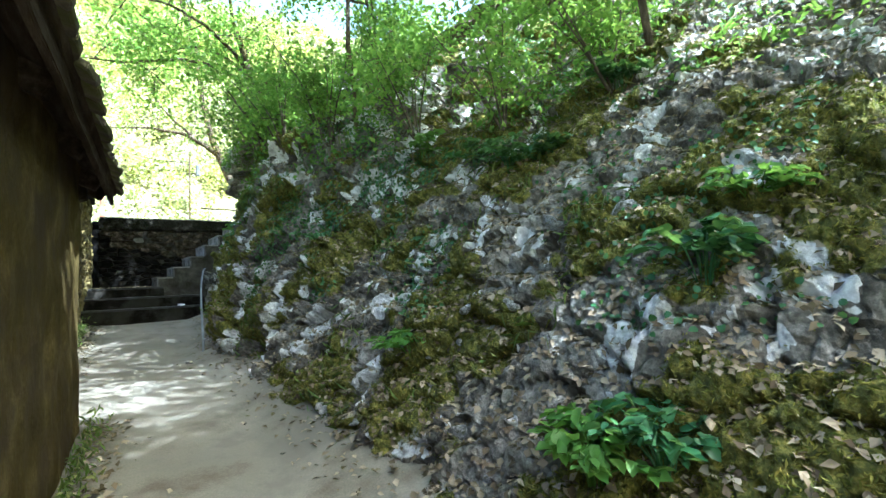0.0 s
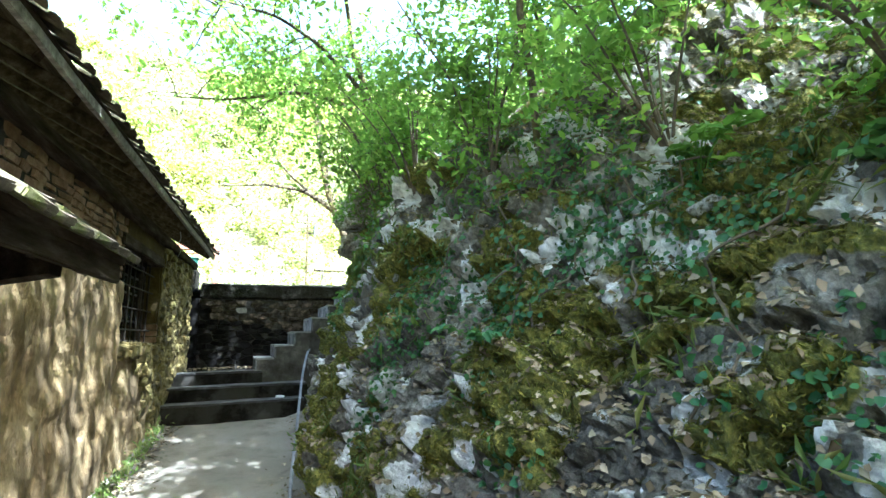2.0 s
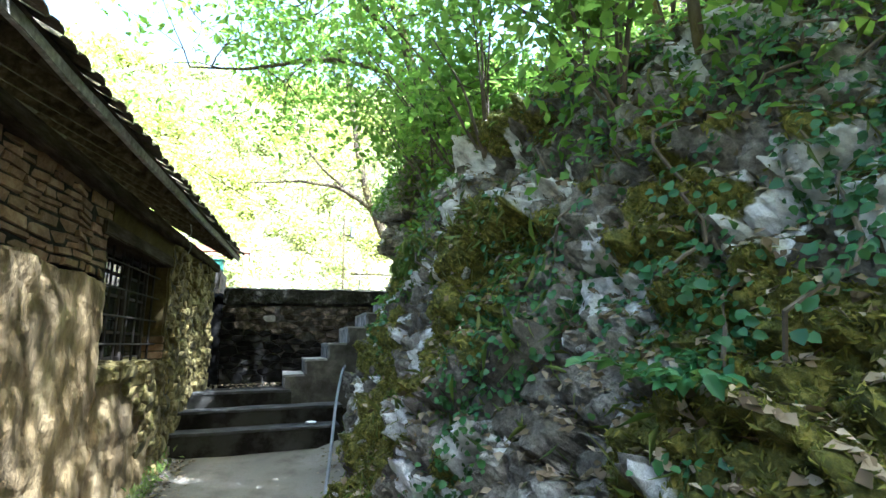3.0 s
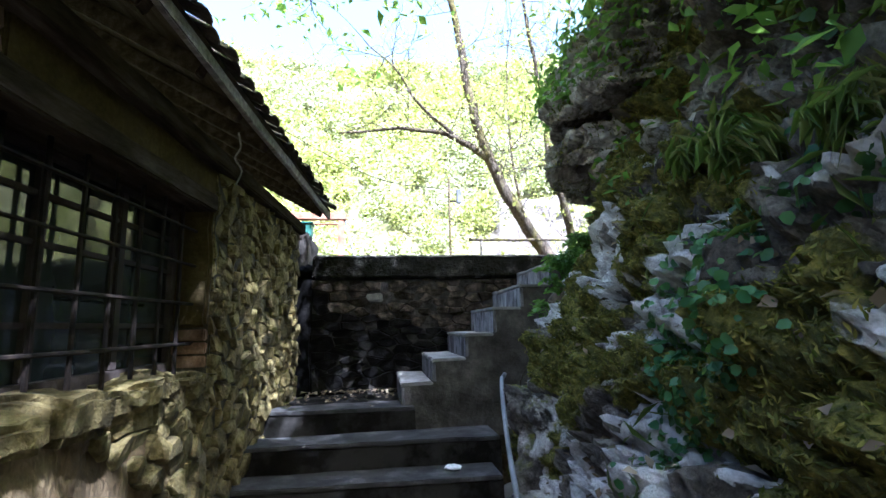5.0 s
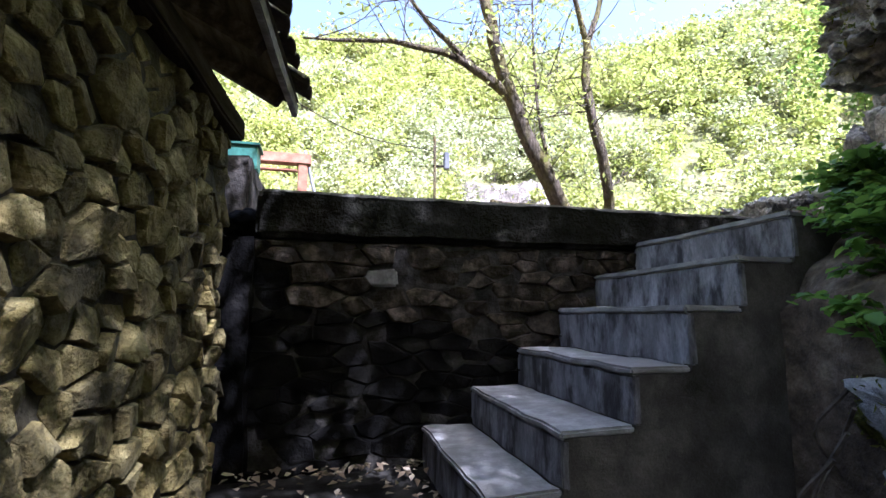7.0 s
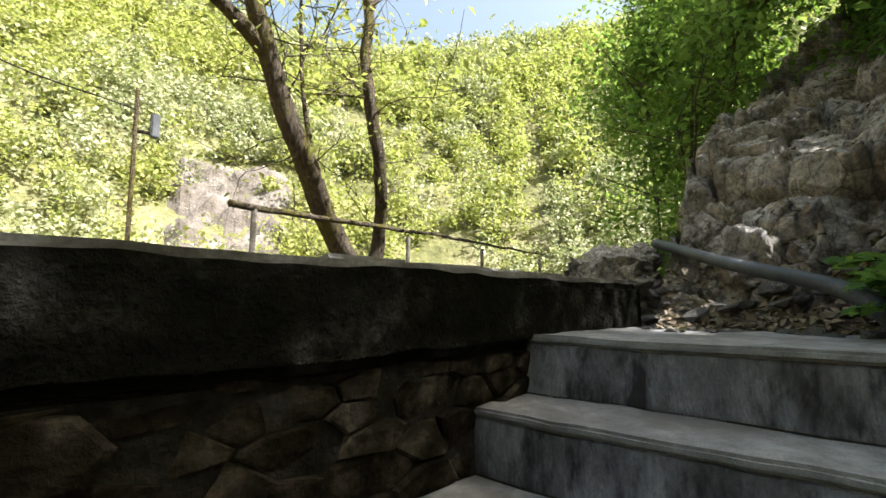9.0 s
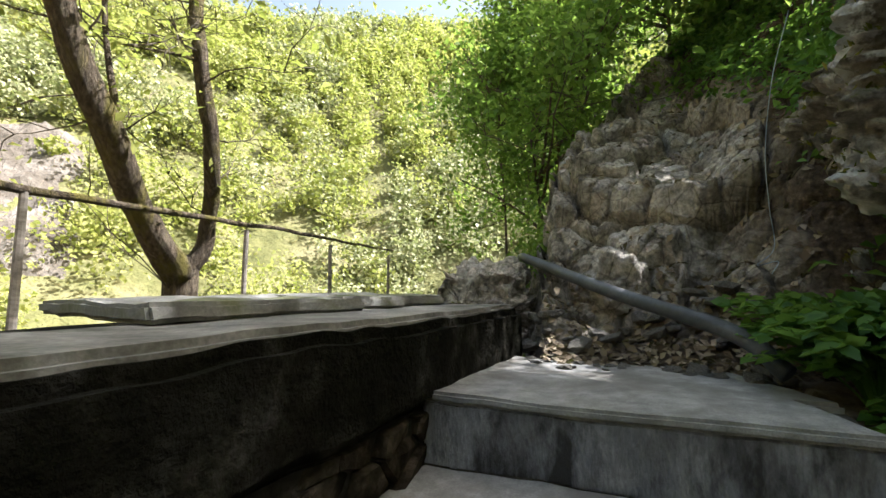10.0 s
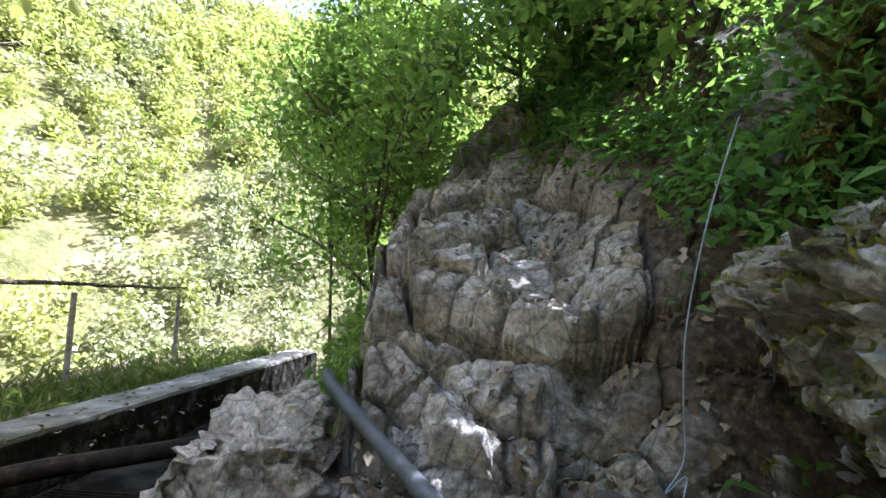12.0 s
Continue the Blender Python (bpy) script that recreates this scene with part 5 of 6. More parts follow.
# Those beyond y -11.5 stand behind the camera, added to cast shade.
for k, (x, y, z, h, n) in enumerate(((4.3, -4.2, 4.2, 3.6, 5000), (4.9, -7.6, 4.2, 3.8, 4600), (5.0, -11.0, 4.2, 4.0, 700), (5.3, -2.2, 5.8, 3.8, 6000), (6.0, -6.0, 5.6, 4.4, 6000), (6.4, -9.4, 5.8, 4.2, 2600), (5.9, -13.6, 5.0, 4.4, 10000), (4.0, -14.6, 4.4, 4.6, 5000), (7.0, -11.8, 7.0, 4.0, 8000), (3.7, -9.4, 5.0, 3.4, 1500), (2.9, -12.2, 3.9, 3.6, 6500), (6.6, -0.9, 6.2, 4.0, 5000), (4.5, -13.8, 4.4, 4.4, 13000), (3.1, -5.5, 4.6, 3.6, 4500))):
    r = random.Random(90 + k)
    limbs = [([(x + 0.1, y, z - 2.6), (x - 0.1, y + 0.1, z + h * 0.35), (x - 0.4, y, z + h * 0.7), (x - 0.6, y - 0.1, z + h)], 0.032, 0.018)]
    for q in range(6):
        a = r.uniform(0, 6.28)
        ln = r.uniform(1.0, 2.0)
        b = Vector((x - 0.2, y + 0.05, z + h * r.uniform(0.3, 0.8)))
        limbs.append(([b, b + Vector((math.cos(a) * ln * 0.5 - 0.2, math.sin(a) * ln * 0.5, 0.4)), b + Vector((math.cos(a) * ln - 0.4, math.sin(a) * ln, 0.6))], 0.035, 0.01))
    twig_tree("tree", limbs, "slender leafy slope tree; the unseen ones are added for shade", 2.2, 1.05, int(n * (0.6 if -12 < y < -7 and x > 4 else 1.0)), 0.115, L_CANOPY, 50 + k, 0.3, 0.012)
# leafy thicket at the far edge of the bare rock
for k, (x, y, z, h, n) in enumerate(((8.8, 3.3, 3.0, 3.0, 3800), (8.9, 2.8, 3.8, 3.2, 5500), (9.5, 2.0, 5.0, 3.2, 6000), (7.5, 2.4, 2.6, 1.7, 3000), (10.6, 3.4, 3.6, 3.8, 6500), (7.6, 2.2, 3.6, 1.7, 3500), (7.4, 0.9, 4.9, 1.6, 4500), (6.9, 0.1, 4.8, 1.7, 4500), (5.9, -0.2, 4.2, 1.6, 4000), (7.9, -0.8, 5.8, 1.8, 3500))):
    r = random.Random(190 + k)
    limbs = [([(x, y, z - 3.2), (x - 0.05, y + 0.1, z + h * 0.4), (x - 0.2, y + 0.2, z + h)], 0.028, 0.012)]
    for q in range(6):
        a = r.uniform(0, 6.28)
        b = Vector((x - 0.1, y + 0.1, z + h * r.uniform(0.1, 0.7)))
        limbs.append(([b, b + Vector((math.cos(a) * 0.5, math.sin(a) * 0.5, 0.4)), b + Vector((math.cos(a) * 1.1 - 0.2, math.sin(a) * 1.1, 0.75))], 0.025, 0.008))
    twig_tree("tree", limbs, "bright green thicket tree beside the rock slope", 2.4, 0.8, n, 0.095, L_THICKET, 150 + k, 0.3, 0.009)


# ---- far woods ----
def build_woods():
    sets = {0: [], 1: [], 2: []}
    rng = random.Random(12)
    k = 0
    while k < 3400:
        b, r = radians(rng.uniform(-62, 118)), 16 + 62 * rng.random() ** 0.8
        x, y = 2 + r * math.sin(b), 1 + r * math.cos(b)
        if y < 8 and x < 12.5 or (x < 1.5 and y < 13.5):
            continue
        bare = abs(math.degrees(b) - 21) < 6.5 and 26 < r < 36 or noise.noise(Vector((x * 0.12, y * 0.12, 7))) > 0.33
        k += 1
        if bare and rng.random() < 0.85:
            continue
        R = rng.uniform(0.5, 1.15) * (1 + r * 0.016)
        z = hill_z(x, y)
        kind = 1 if noise.noise(Vector((x * 0.06, y * 0.06, 2))) + rng.uniform(-0.35, 0.35) > 0.12 else 0
        if r < 18:
            kind = 0
        sets[kind].append((clump_points((x, y, z + R * 1.1), (R, R, R * rng.uniform(0.9, 1.7)), int(80 + 140 * min(1, R / 2)), 0.35), 0.045 + 0.0043 * r))
    for kind, mat, name, label in ((0, L_HILL, "far_woods", "bright yellow-green sunlit woods on the far hillside"), (1, L_HILLDARK, "far_scrub", "grey-green scrub on the far hillside")):
        C = np.concatenate([c for c, _ in sets[kind]])
        S = np.concatenate([np.full((len(c), 1), s) for c, s in sets[kind]])
        o = leaf_mesh(name, C, S * 1.5, mat, np.tile(np.array([[0, -0.45, 0.7]]), (len(C), 1)), 0.7, 0.75)
        tagged(o, label, "woods", kind="stuff")
    V = []
    n = 60
    for i in range(n):
        for j in range(n):
            b, r = radians(13.5 + 15 * i / (n - 1)), 25 + 12 * j / (n - 1)
            x, y = 2 + r * math.sin(b), 1 + r * math.cos(b)
            f = min(1, 6 * min(i, n - 1 - i, j, n - 1 - j) / n)
            V.append((x, y, hill_z(x, y) - 0.5 + f * (0.9 + 0.8 * fbm((x, y, 0), 0.5, 4))))
    tagged(raw("scree", V, grid_faces(n, n), M_SCREE), "pale sunlit scree on the hillside", "scree", kind="structure")


build_woods()


# ---- plants and litter on the rock ----
def samples(ob, n, test=None, seed=3, at=None):
    """Random points on a mesh, with normals, where test(points, normals) holds."""
    me = ob.data
    m = len(me.polygons)
    c, nr, ar = np.empty(m * 3), np.empty(m * 3), np.empty(m)
    me.polygons.foreach_get("center", c)
    me.polygons.foreach_get("normal", nr)
    me.polygons.foreach_get("area", ar)
    c, nr = c.reshape(-1, 3), nr.reshape(-1, 3)
    if nr[:, 2].mean() < 0:
        nr = -nr
    w = ar * (test(c, nr) if test is not None else 1)
    if at is not None:
        first = np.empty(m, dtype=np.int32)
        me.polygons.foreach_get("loop_start", first)
        corner = np.empty(len(me.loops), dtype=np.int32)
        me.loops.foreach_get("vertex_index", corner)
        w = w * at[corner[first]]
    rng = np.random.default_rng(seed)
    idx = rng.choice(m, n, p=w / w.sum())
    jit = rng.normal(size=(n, 3)) * np.sqrt(ar[idx])[:, None] * 0.4
    jit -= nr[idx] * np.sum(jit * nr[idx], axis=1, keepdims=True)
    return c[idx] + jit, nr[idx]


def field(P, f, off):
    return np.array([noise.noise(Vector((p[0] * f + off, p[1] * f, p[2] * f))) for p in P])


def litter_on(name, ob, n, size, label, test, seed):
    P, N = samples(ob, n, test, seed)
    o = leaf_mesh(name, P + N * 0.012, size, L_DRY, N * 1.0, 0.28, 0.6)
    tagged(o, label, "leaf litter", kind="stuff")


near = lambda P: (P[:, 2] < 4.2) & (P[:, 1] > -12.5)
litter_on("leaf_litter", OUTCROP, 42000, 0.05, "dry brown leaves lying on the rock ledges", lambda P, N: near(P) * np.clip(N[:, 2] - 0.35, 0, 1) ** 1.5 * (1.2 - np.clip((P[:, 1] + 5.5) * 0.4, 0, 1)), 31)

P, N = samples(OUTCROP, 210000, lambda P, N: near(P) * 1.0, 41, MOSS_AT)
o = leaf_mesh("moss", P + N * 0.006, 0.03, L_MOSS, N * 0.5 + np.array([[0, 0, -0.2]]), 0.8, 0.28, 0.65)
tagged(o, "olive green moss covering the rock", "moss", kind="stuff")
P, N = samples(OUTCROP, 14000, lambda P, N: near(P) * np.clip(field(P, 1.1, 9.0) + 0.35 * field(P, 3, 2.0) - 0.22 + 0.09 * np.clip(P[:, 2], 0, 3.2), 0, 0.3) * (P[:, 2] > 0.3) * (P[:, 1] < -2.2) * (1.1 - np.clip((-6.5 - P[:, 1]) * 0.4, 0, 0.8)), 43)
o = leaf_mesh("ivy", P + N * 0.025, 0.034, L_IVY, N * 1.2 + np.array([[-0.2, 0, 0.4]]), 0.5, 0.95, 0.4, broad=True)
tagged(o, "dark green ivy creeping over the rock", "ivy", kind="stuff")
P, N = samples(OUTCROP, 13000, lambda P, N: (P[:, 2] > 2.1) * (P[:, 2] < 7) * (P[:, 1] > -12.5) * np.clip(field(P, 0.7, 14.0) + 0.15, 0, 0.5), 44)
o = leaf_mesh("undergrowth", P + N * (0.05 + 0.18 * RNG.random((len(P), 1))), 0.078, L_FERN, N * 0.6 + np.array([[-0.1, 0, 0.6]]), 0.6, 0.5, 0.2)
tagged(o, "green undergrowth on the upper slope", "undergrowth", kind="stuff")
P, N = samples(OUTCROP, 2600, lambda P, N: (P[:, 2] < 3.4) * (P[:, 1] > -9.5) * (P[:, 1] < -2.0) * np.clip(field(P, 1.3, 24.0) - 0.02, 0, 0.4), 49)
o = leaf_mesh("dry_grass", P + N * 0.05, 0.13, L_GRASS, N * 0.8, 0.6, 0.03, 0.9)
tagged(o, "thin dry grass and root threads hanging on the rock", "grass", kind="stuff")


def hanging_ivy(y, z, length, n, seed):
    """A hanging strand of ivy: a thin stem and its leaves."""
    rng = random.Random(seed)
    u = float(np.interp(y, [p[1] for p in FOOT[:10]], range(10)))
    P = []
    for k in range(16):
        zz = z - length * k / 15
        h = zz - lerp(u, list(enumerate(FOOT_Z)))
        p = outcrop_spot(u, h)[0] + Vector((-0.05, 0, 0.02))
        P.append(p + Vector((0, 0.12 * math.sin(k * 0.5 + seed), 0)))
    ivy = tagged(empty("ivy_strand", P[-1]), "hanging strand of dark green ivy", "ivy", "ivy strands on the rock")
    inv = Matrix.Translation(-P[-1])
    V, F = tube_geo(P, [0.008] * 16, 5)
    raw("stem", V, F, M_TWIG, ivy).matrix_parent_inverse = inv
    C = np.array([tuple(P[rng.randint(0, 15)]) for _ in range(n)]) + np.array([[rng.gauss(-0.03, 0.03), rng.gauss(0, 0.09), rng.gauss(0, 0.05)] for _ in range(n)])
    o = leaf_mesh("leaves", C, 0.037, L_IVY, np.tile(np.array([[-1.0, -0.1, 0.5]]), (n, 1)), 0.4, 0.95, 0.8, ivy, broad=True)
    o.matrix_parent_inverse = inv


for k, (y, z, ln, n) in enumerate(((-5.75, 2.9, 1.7, 190), (-5.6, 2.7, 1.2, 140), (-6.0, 2.6, 1.5, 160), (-6.2, 2.7, 1.2, 120), (-5.2, 2.7, 1.2, 110), (-4.7, 2.6, 0.9, 80), (-6.5, 2.3, 1.0, 80), (-3.9, 2.4, 0.9, 70), (-7.1, 1.7, 0.9, 80), (-2.8, 2.9, 1.0, 70))):
    hanging_ivy(y, z, ln, n, 60 + k)


def herb(at, n, height, leaf, label, mat, seed, spread=0.25, name="plant", category="plant", slim=0.7):
    """A leafy herb: arching stalks with leaves near their tips."""
    rng = random.Random(seed)
    top = tagged(empty(name, at), label, category)
    stalks, C, D = [], [], []
    for _ in range(n):
        a, r, h = rng.uniform(0, 6.283), spread * rng.uniform(0.3, 1.2), height * rng.uniform(0.5, 1.1)
        d = Vector((math.cos(a), math.sin(a), 0))
        pts = [Vector((0, 0, 0)) + d * 0.03, d * r * 0.35 + Vector((0, 0, h * 0.6)), d * r * 0.8 + Vector((0, 0, h * 0.95)), d * r * 1.15 + Vector((0, 0, h * 0.9))]
        Q = curve_path(pts, 6)
        stalks.append(tube_geo(Q, [0.004] * 7, 4))
        for q in Q[3:]:
            for s in (-1, 1, 0):
                C.append(q + d.cross(Vector((0, 0, 1))) * s * leaf * 0.5 + Vector((0, 0, rng.uniform(-0.02, 0.02))))
                D.append(d + d.cross(Vector((0, 0, 1))) * s * 0.8)
    V, F = joined(stalks)
    tagged(raw("stem_mass", V, F, mat, top), kind="stuff")
    lv = leaf_mesh("leaves", np.array([tuple(c) for c in C]), leaf, mat, np.tile(np.array([[0, 0, 1.0]]), (len(C), 1)), 0.35, slim, 0.2, top, along=np.array([tuple(d) for d in D]), broad=True)
    tagged(lv, kind="stuff")
    return top


def on_outcrop(y, h, out=0.0):
    u = float(np.interp(y, [p[1] for p in FOOT[:10]], range(10)))
    return outcrop_spot(u, h)[0] + Vector((-out, 0, 0.4 * out))


for k, (y, h, n, ht, lf) in enumerate(((-10.05, 0.5, 22, 0.36, 0.075), (-10.3, 0.62, 18, 0.32, 0.07), (-10.25, 1.35, 20, 0.4, 0.075), (-10.35, 1.75, 18, 0.34, 0.07), (-8.3, 2.2, 12, 0.4, 0.065), (-8.6, 2.3, 12, 0.35, 0.08), (-8.3, 0.75, 10, 0.22, 0.065), (-7.6, 2.4, 12, 0.4, 0.08), (-6.9, 1.0, 8, 0.2, 0.06), (-6.6, 2.6, 12, 0.4, 0.08), (-5.9, 1.6, 7, 0.2, 0.06), (-8.9, 3.0, 14, 0.45, 0.09))):
    herb(on_outcrop(y, h, -0.02), n, ht * 0.8, lf, "green leafy plant growing on the rock", L_IVY if k % 3 else L_FERN, 300 + k)
for k, (x, y, z, n, ht, lf, sp) in enumerate(((3.2, 0.3, 1.72, 50, 0.34, 0.05, 0.3), (2.95, 0.26, 1.5, 30, 0.3, 0.05, 0.26), (3.5, 0.45, 1.96, 90, 0.3, 0.055, 0.32), (3.1, 0.36, 1.75, 44, 0.28, 0.05, 0.26), (2.75, 0.2, 1.3, 22, 0.28, 0.05, 0.24), (2.85, 0.05, 1.7, 22, 0.3, 0.05, 0.26), (3.4, 0.58, 1.98, 70, 0.28, 0.055, 0.26), (3.68, 0.6, 2.04, 70, 0.28, 0.055, 0.28))):
    herb((x, y, z), n, ht, lf, "lush green leafy plant on the bank beside the stairs", L_FERN, 340 + k, sp, slim=0.8)
for k, y in enumerate((-2.6, -2.2, -1.9, -3.0, -3.3, -2.4)):
    at = on_outcrop(y, 2.2 + 0.12 * (k % 3), -0.03)
    tuft = tagged(empty("grass_tuft", at), "tuft of long thin grass on the rock", "grass", "grass tufts on the rock")
    n = 130
    ang = RNG.random(n) * 6.283
    ln = 0.18 + 0.2 * RNG.random(n)
    dirs = np.stack([np.cos(ang) * 0.6 - 0.3, np.sin(ang) * 0.6, np.ones(n) * 0.8], axis=1)
    tagged(leaf_mesh("blades", dirs * ln[:, None] * 0.5, 0.16, L_GRASS, np.stack([np.cos(ang), np.sin(ang), np.zeros(n) + 0.4], axis=1), 0.2, 0.06, 0.0, tuft, along=dirs), kind="stuff")


# shrubs with many thin stems on the brow of the rock
for k, (y, h) in enumerate(((-5.2, 3.0), (-4.0, 3.1), (-2.9, 3.2), (-1.9, 3.2), (-6.3, 2.9), (-7.4, 2.9), (-8.8, 3.0), (-1.2, 3.9), (-3.4, 4.4))):
    b = on_outcrop(y, h, -0.05)
    r = random.Random(400 + k)
    limbs = []
    for q in range(7):
        a = r.uniform(0, 6.283)
        ln = r.uniform(0.5, 1.0)
        e = Vector((math.cos(a) * ln * 0.6 - 0.35, math.sin(a) * ln * 0.6, ln * 1.4))
        limbs.append(([b, b + e * 0.5 + Vector((0, 0, 0.1)), b + e], 0.014, 0.005))
    twig_tree("shrub", limbs, "many-stemmed green shrub on the brow of the rock", 2.2, 0.5, 1700, 0.08, L_CANOPY, 420 + k, 0.35, 0.006, category="shrub", bark=M_TWIG, spread=0.12)

# pale broken blocks standing out of the outcrop
def block_mesh(seed):
    bm = bmesh.new()
    r = random.Random(seed)
    for _ in range(11):
        d = Vector((r.gauss(0, 1), r.gauss(0, 1), r.gauss(0, 1))).normalized()
        bm.verts.new((d.x * r.uniform(0.7, 1.0), d.y * r.uniform(0.7, 1.0), d.z * 0.6))
    got = bmesh.ops.convex_hull(bm, input=bm.verts[:])
    bmesh.ops.delete(bm, geom=[g for g in got["geom_interior"] if isinstance(g, bmesh.types.BMVert)], context='VERTS')
    bmesh.ops.bevel(bm, geom=bm.edges[:], offset=0.05, segments=1, affect='EDGES')
    me = bpy.data.meshes.new("stone")
    bm.to_mesh(me)
    bm.free()
    me.materials.append(M_PALEROCK)
    return me


BLOCKS = [block_mesh(800 + k) for k in range(8)]
P, N = samples(OUTCROP, 130, lambda P, N: (P[:, 2] < 2.6) * (P[:, 1] > -9.6) * (P[:, 1] < 0.1) * np.clip(field(P, 1.2, 40.0) + 0.12, 0, 0.4), 53)
rb = random.Random(54)
for p, n in zip(P, N):
    size = 0.035 + 0.1 * rb.random() ** 2.2
    ob = new("stone", rb.choice(BLOCKS))
    ob.parent = OUTCROP
    ob.matrix_basis = pose(*(p - n * size * 0.35), rb.uniform(-30, 30), rb.uniform(-30, 30), rb.uniform(0, 360)) @ Matrix.Diagonal((size * rb.uniform(0.9, 1.7), size * rb.uniform(0.9, 1.4), size, 1))

# ---- rubble and litter on the ground ----
def pebble_mesh(seed):
    bm = bmesh.new()
    bmesh.ops.create_icosphere(bm, subdivisions=1, radius=1)
    rng = random.Random(seed)
    for v in bm.verts:
        v.co *= rng.uniform(0.7, 1.15)
        v.co.z *= 0.55
    me = bpy.data.meshes.new("rubble_stone")
    bm.to_mesh(me)
    bm.free()
    me.materials.append(M_RUBBLE)
    return me


PEBBLES = [pebble_mesh(k) for k in range(6)]
rng = random.Random(77)
for k in range(110):
    if k < 75:
        x, y = rng.uniform(3.65, 4.25), rng.uniform(0.75, 1.95)
        z, s = max(2.03, bare_z(x, y)) - 0.03 + (0.05 if x > 3.95 else 0), rng.uniform(0.02, 0.075)
    elif k < 95:
        y = rng.uniform(-8, -2)
        x = foot_x(y) - rng.uniform(0.0, 0.35)
        z, s = floor_z(y) + 0.01, rng.uniform(0.015, 0.05)
    else:
        y = rng.uniform(-4, -0.3)
        x = house_x(y) + rng.uniform(0.05, 0.22)
        z, s = floor_z(y) + 0.02, rng.uniform(0.02, 0.05)
    ob = new("rubble_stone", PEBBLES[k % 6])
    ob.matrix_world = pose(x, y, z, rng.uniform(-25, 25), rng.uniform(-25, 25), rng.uniform(0, 360)) @ Matrix.Diagonal((s * rng.uniform(0.8, 1.6), s, s, 1))
    tagged(ob, "small pale broken stone on the ground", "stone", "loose stones on the ground")


def scatter_litter(name, n, place, size, label):
    P = np.array([place() for _ in range(n)])
    o = leaf_mesh(name, P, size, L_DRY, np.tile(np.array([[0, 0, 1.0]]), (n, 1)), 0.25, 0.6)
    tagged(o, label, "leaf litter", kind="stuff")


def path_spot():
    y = rng.uniform(-11, -0.3)
    if rng.random() < 0.5:
        x = foot_x(y) - abs(rng.gauss(0, 0.22)) + 0.15
    else:
        x = house_x(y) + 0.1 + abs(rng.gauss(0, 0.16))
    return (x, y, floor_z(y) + 0.025 + max(0, (x - foot_x(y) + 0.3)) * 0.35)


scatter_litter("leaf_litter", 1600, path_spot, 0.05, "dry leaves gathered along the edges of the path")
scatter_litter("leaf_litter", 170, lambda: (rng.uniform(0.25, 1.5), 1.9 - abs(rng.gauss(0, 0.45)), 0.64), 0.055, "dead leaves on the platform below the wall")
litter_on("leaf_litter", bpy.data.objects["rock_slope"], 2600, 0.05, "leaf litter and debris beside the landing", lambda P, N: ((P[:, 0] < 4.6) * 1.0 + 0.12) * (P[:, 1] < 2.0) * (P[:, 1] > 0.3) * np.clip(N[:, 2] - 0.4, 0, 1), 81)
scatter_litter("leaf_litter", 500, lambda: (rng.uniform(0.5, 8), 4.0 + abs(rng.gauss(0, 0.3)), 2.115 if rng.random() < 0.3 else 1.95), 0.05, "leaves along the parapet")
bm = bmesh.new()
bmesh.ops.create_icosphere(bm, subdivisions=3, radius=1)
for v in bm.verts:
    v.co = Vector((v.co.x * 0.07, v.co.y * 0.05, v.co.z * 0.018)) + Vector(noise.noise_vector(v.co * 2.2)) * 0.014
ob = part("litter_wrapper", bm, M_TRASH)
ob.location = (1.75, -0.02, 0.235)
tagged(ob, "crumpled white wrapper lying on the low step", "wrapper")

def foot_plants(name, n, place, size, mat, label):
    P = np.array([place() for _ in range(n)])
    up = np.stack([RNG.normal(size=n) * 0.5 + 0.4, RNG.normal(size=n) * 0.5, np.ones(n)], axis=1)
    tagged(leaf_mesh(name, P, size, mat, np.tile(np.array([[0.7, -0.2, 0.5]]), (n, 1)), 0.5, 0.3, 0.1, along=up), label, "weeds", kind="stuff")


def wall_foot():
    y = rng.uniform(-11.2, -0.4)
    edge = 0.66 if y < -6.3 else 0.05
    return (house_x(y) + edge + abs(rng.gauss(0, 0.07)), y, floor_z(y) + 0.03 + abs(rng.gauss(0, 0.07)))


foot_plants("weeds", 1500, wall_foot, 0.07, L_GRASS, "small weeds growing along the foot of the walls")
scatter_litter("leaf_litter", 1500, lambda: (lambda p: (p[0] + abs(rng.gauss(0, 0.12)), p[1], floor_z(p[1]) + 0.03))(wall_foot()), 0.05, "dry leaves and earth along the foot of the walls")

# ---- wall pieces ----
def clip_cell(poly, mx, mz, nx, nz):
    """Keep the side of a polygon that lies behind the line through (mx, mz)."""
    got = []
    for k in range(len(poly)):
        (ax, az), (bx, bz) = poly[k], poly[(k + 1) % len(poly)]
        da, db = (ax - mx) * nx + (az - mz) * nz, (bx - mx) * nx + (bz - mz) * nz
        if da <= 0:
            got.append((ax, az))
        if da * db < 0:
            t = da / (da - db)
            got.append((ax + (bx - ax) * t, az + (bz - az) * t))
    return got


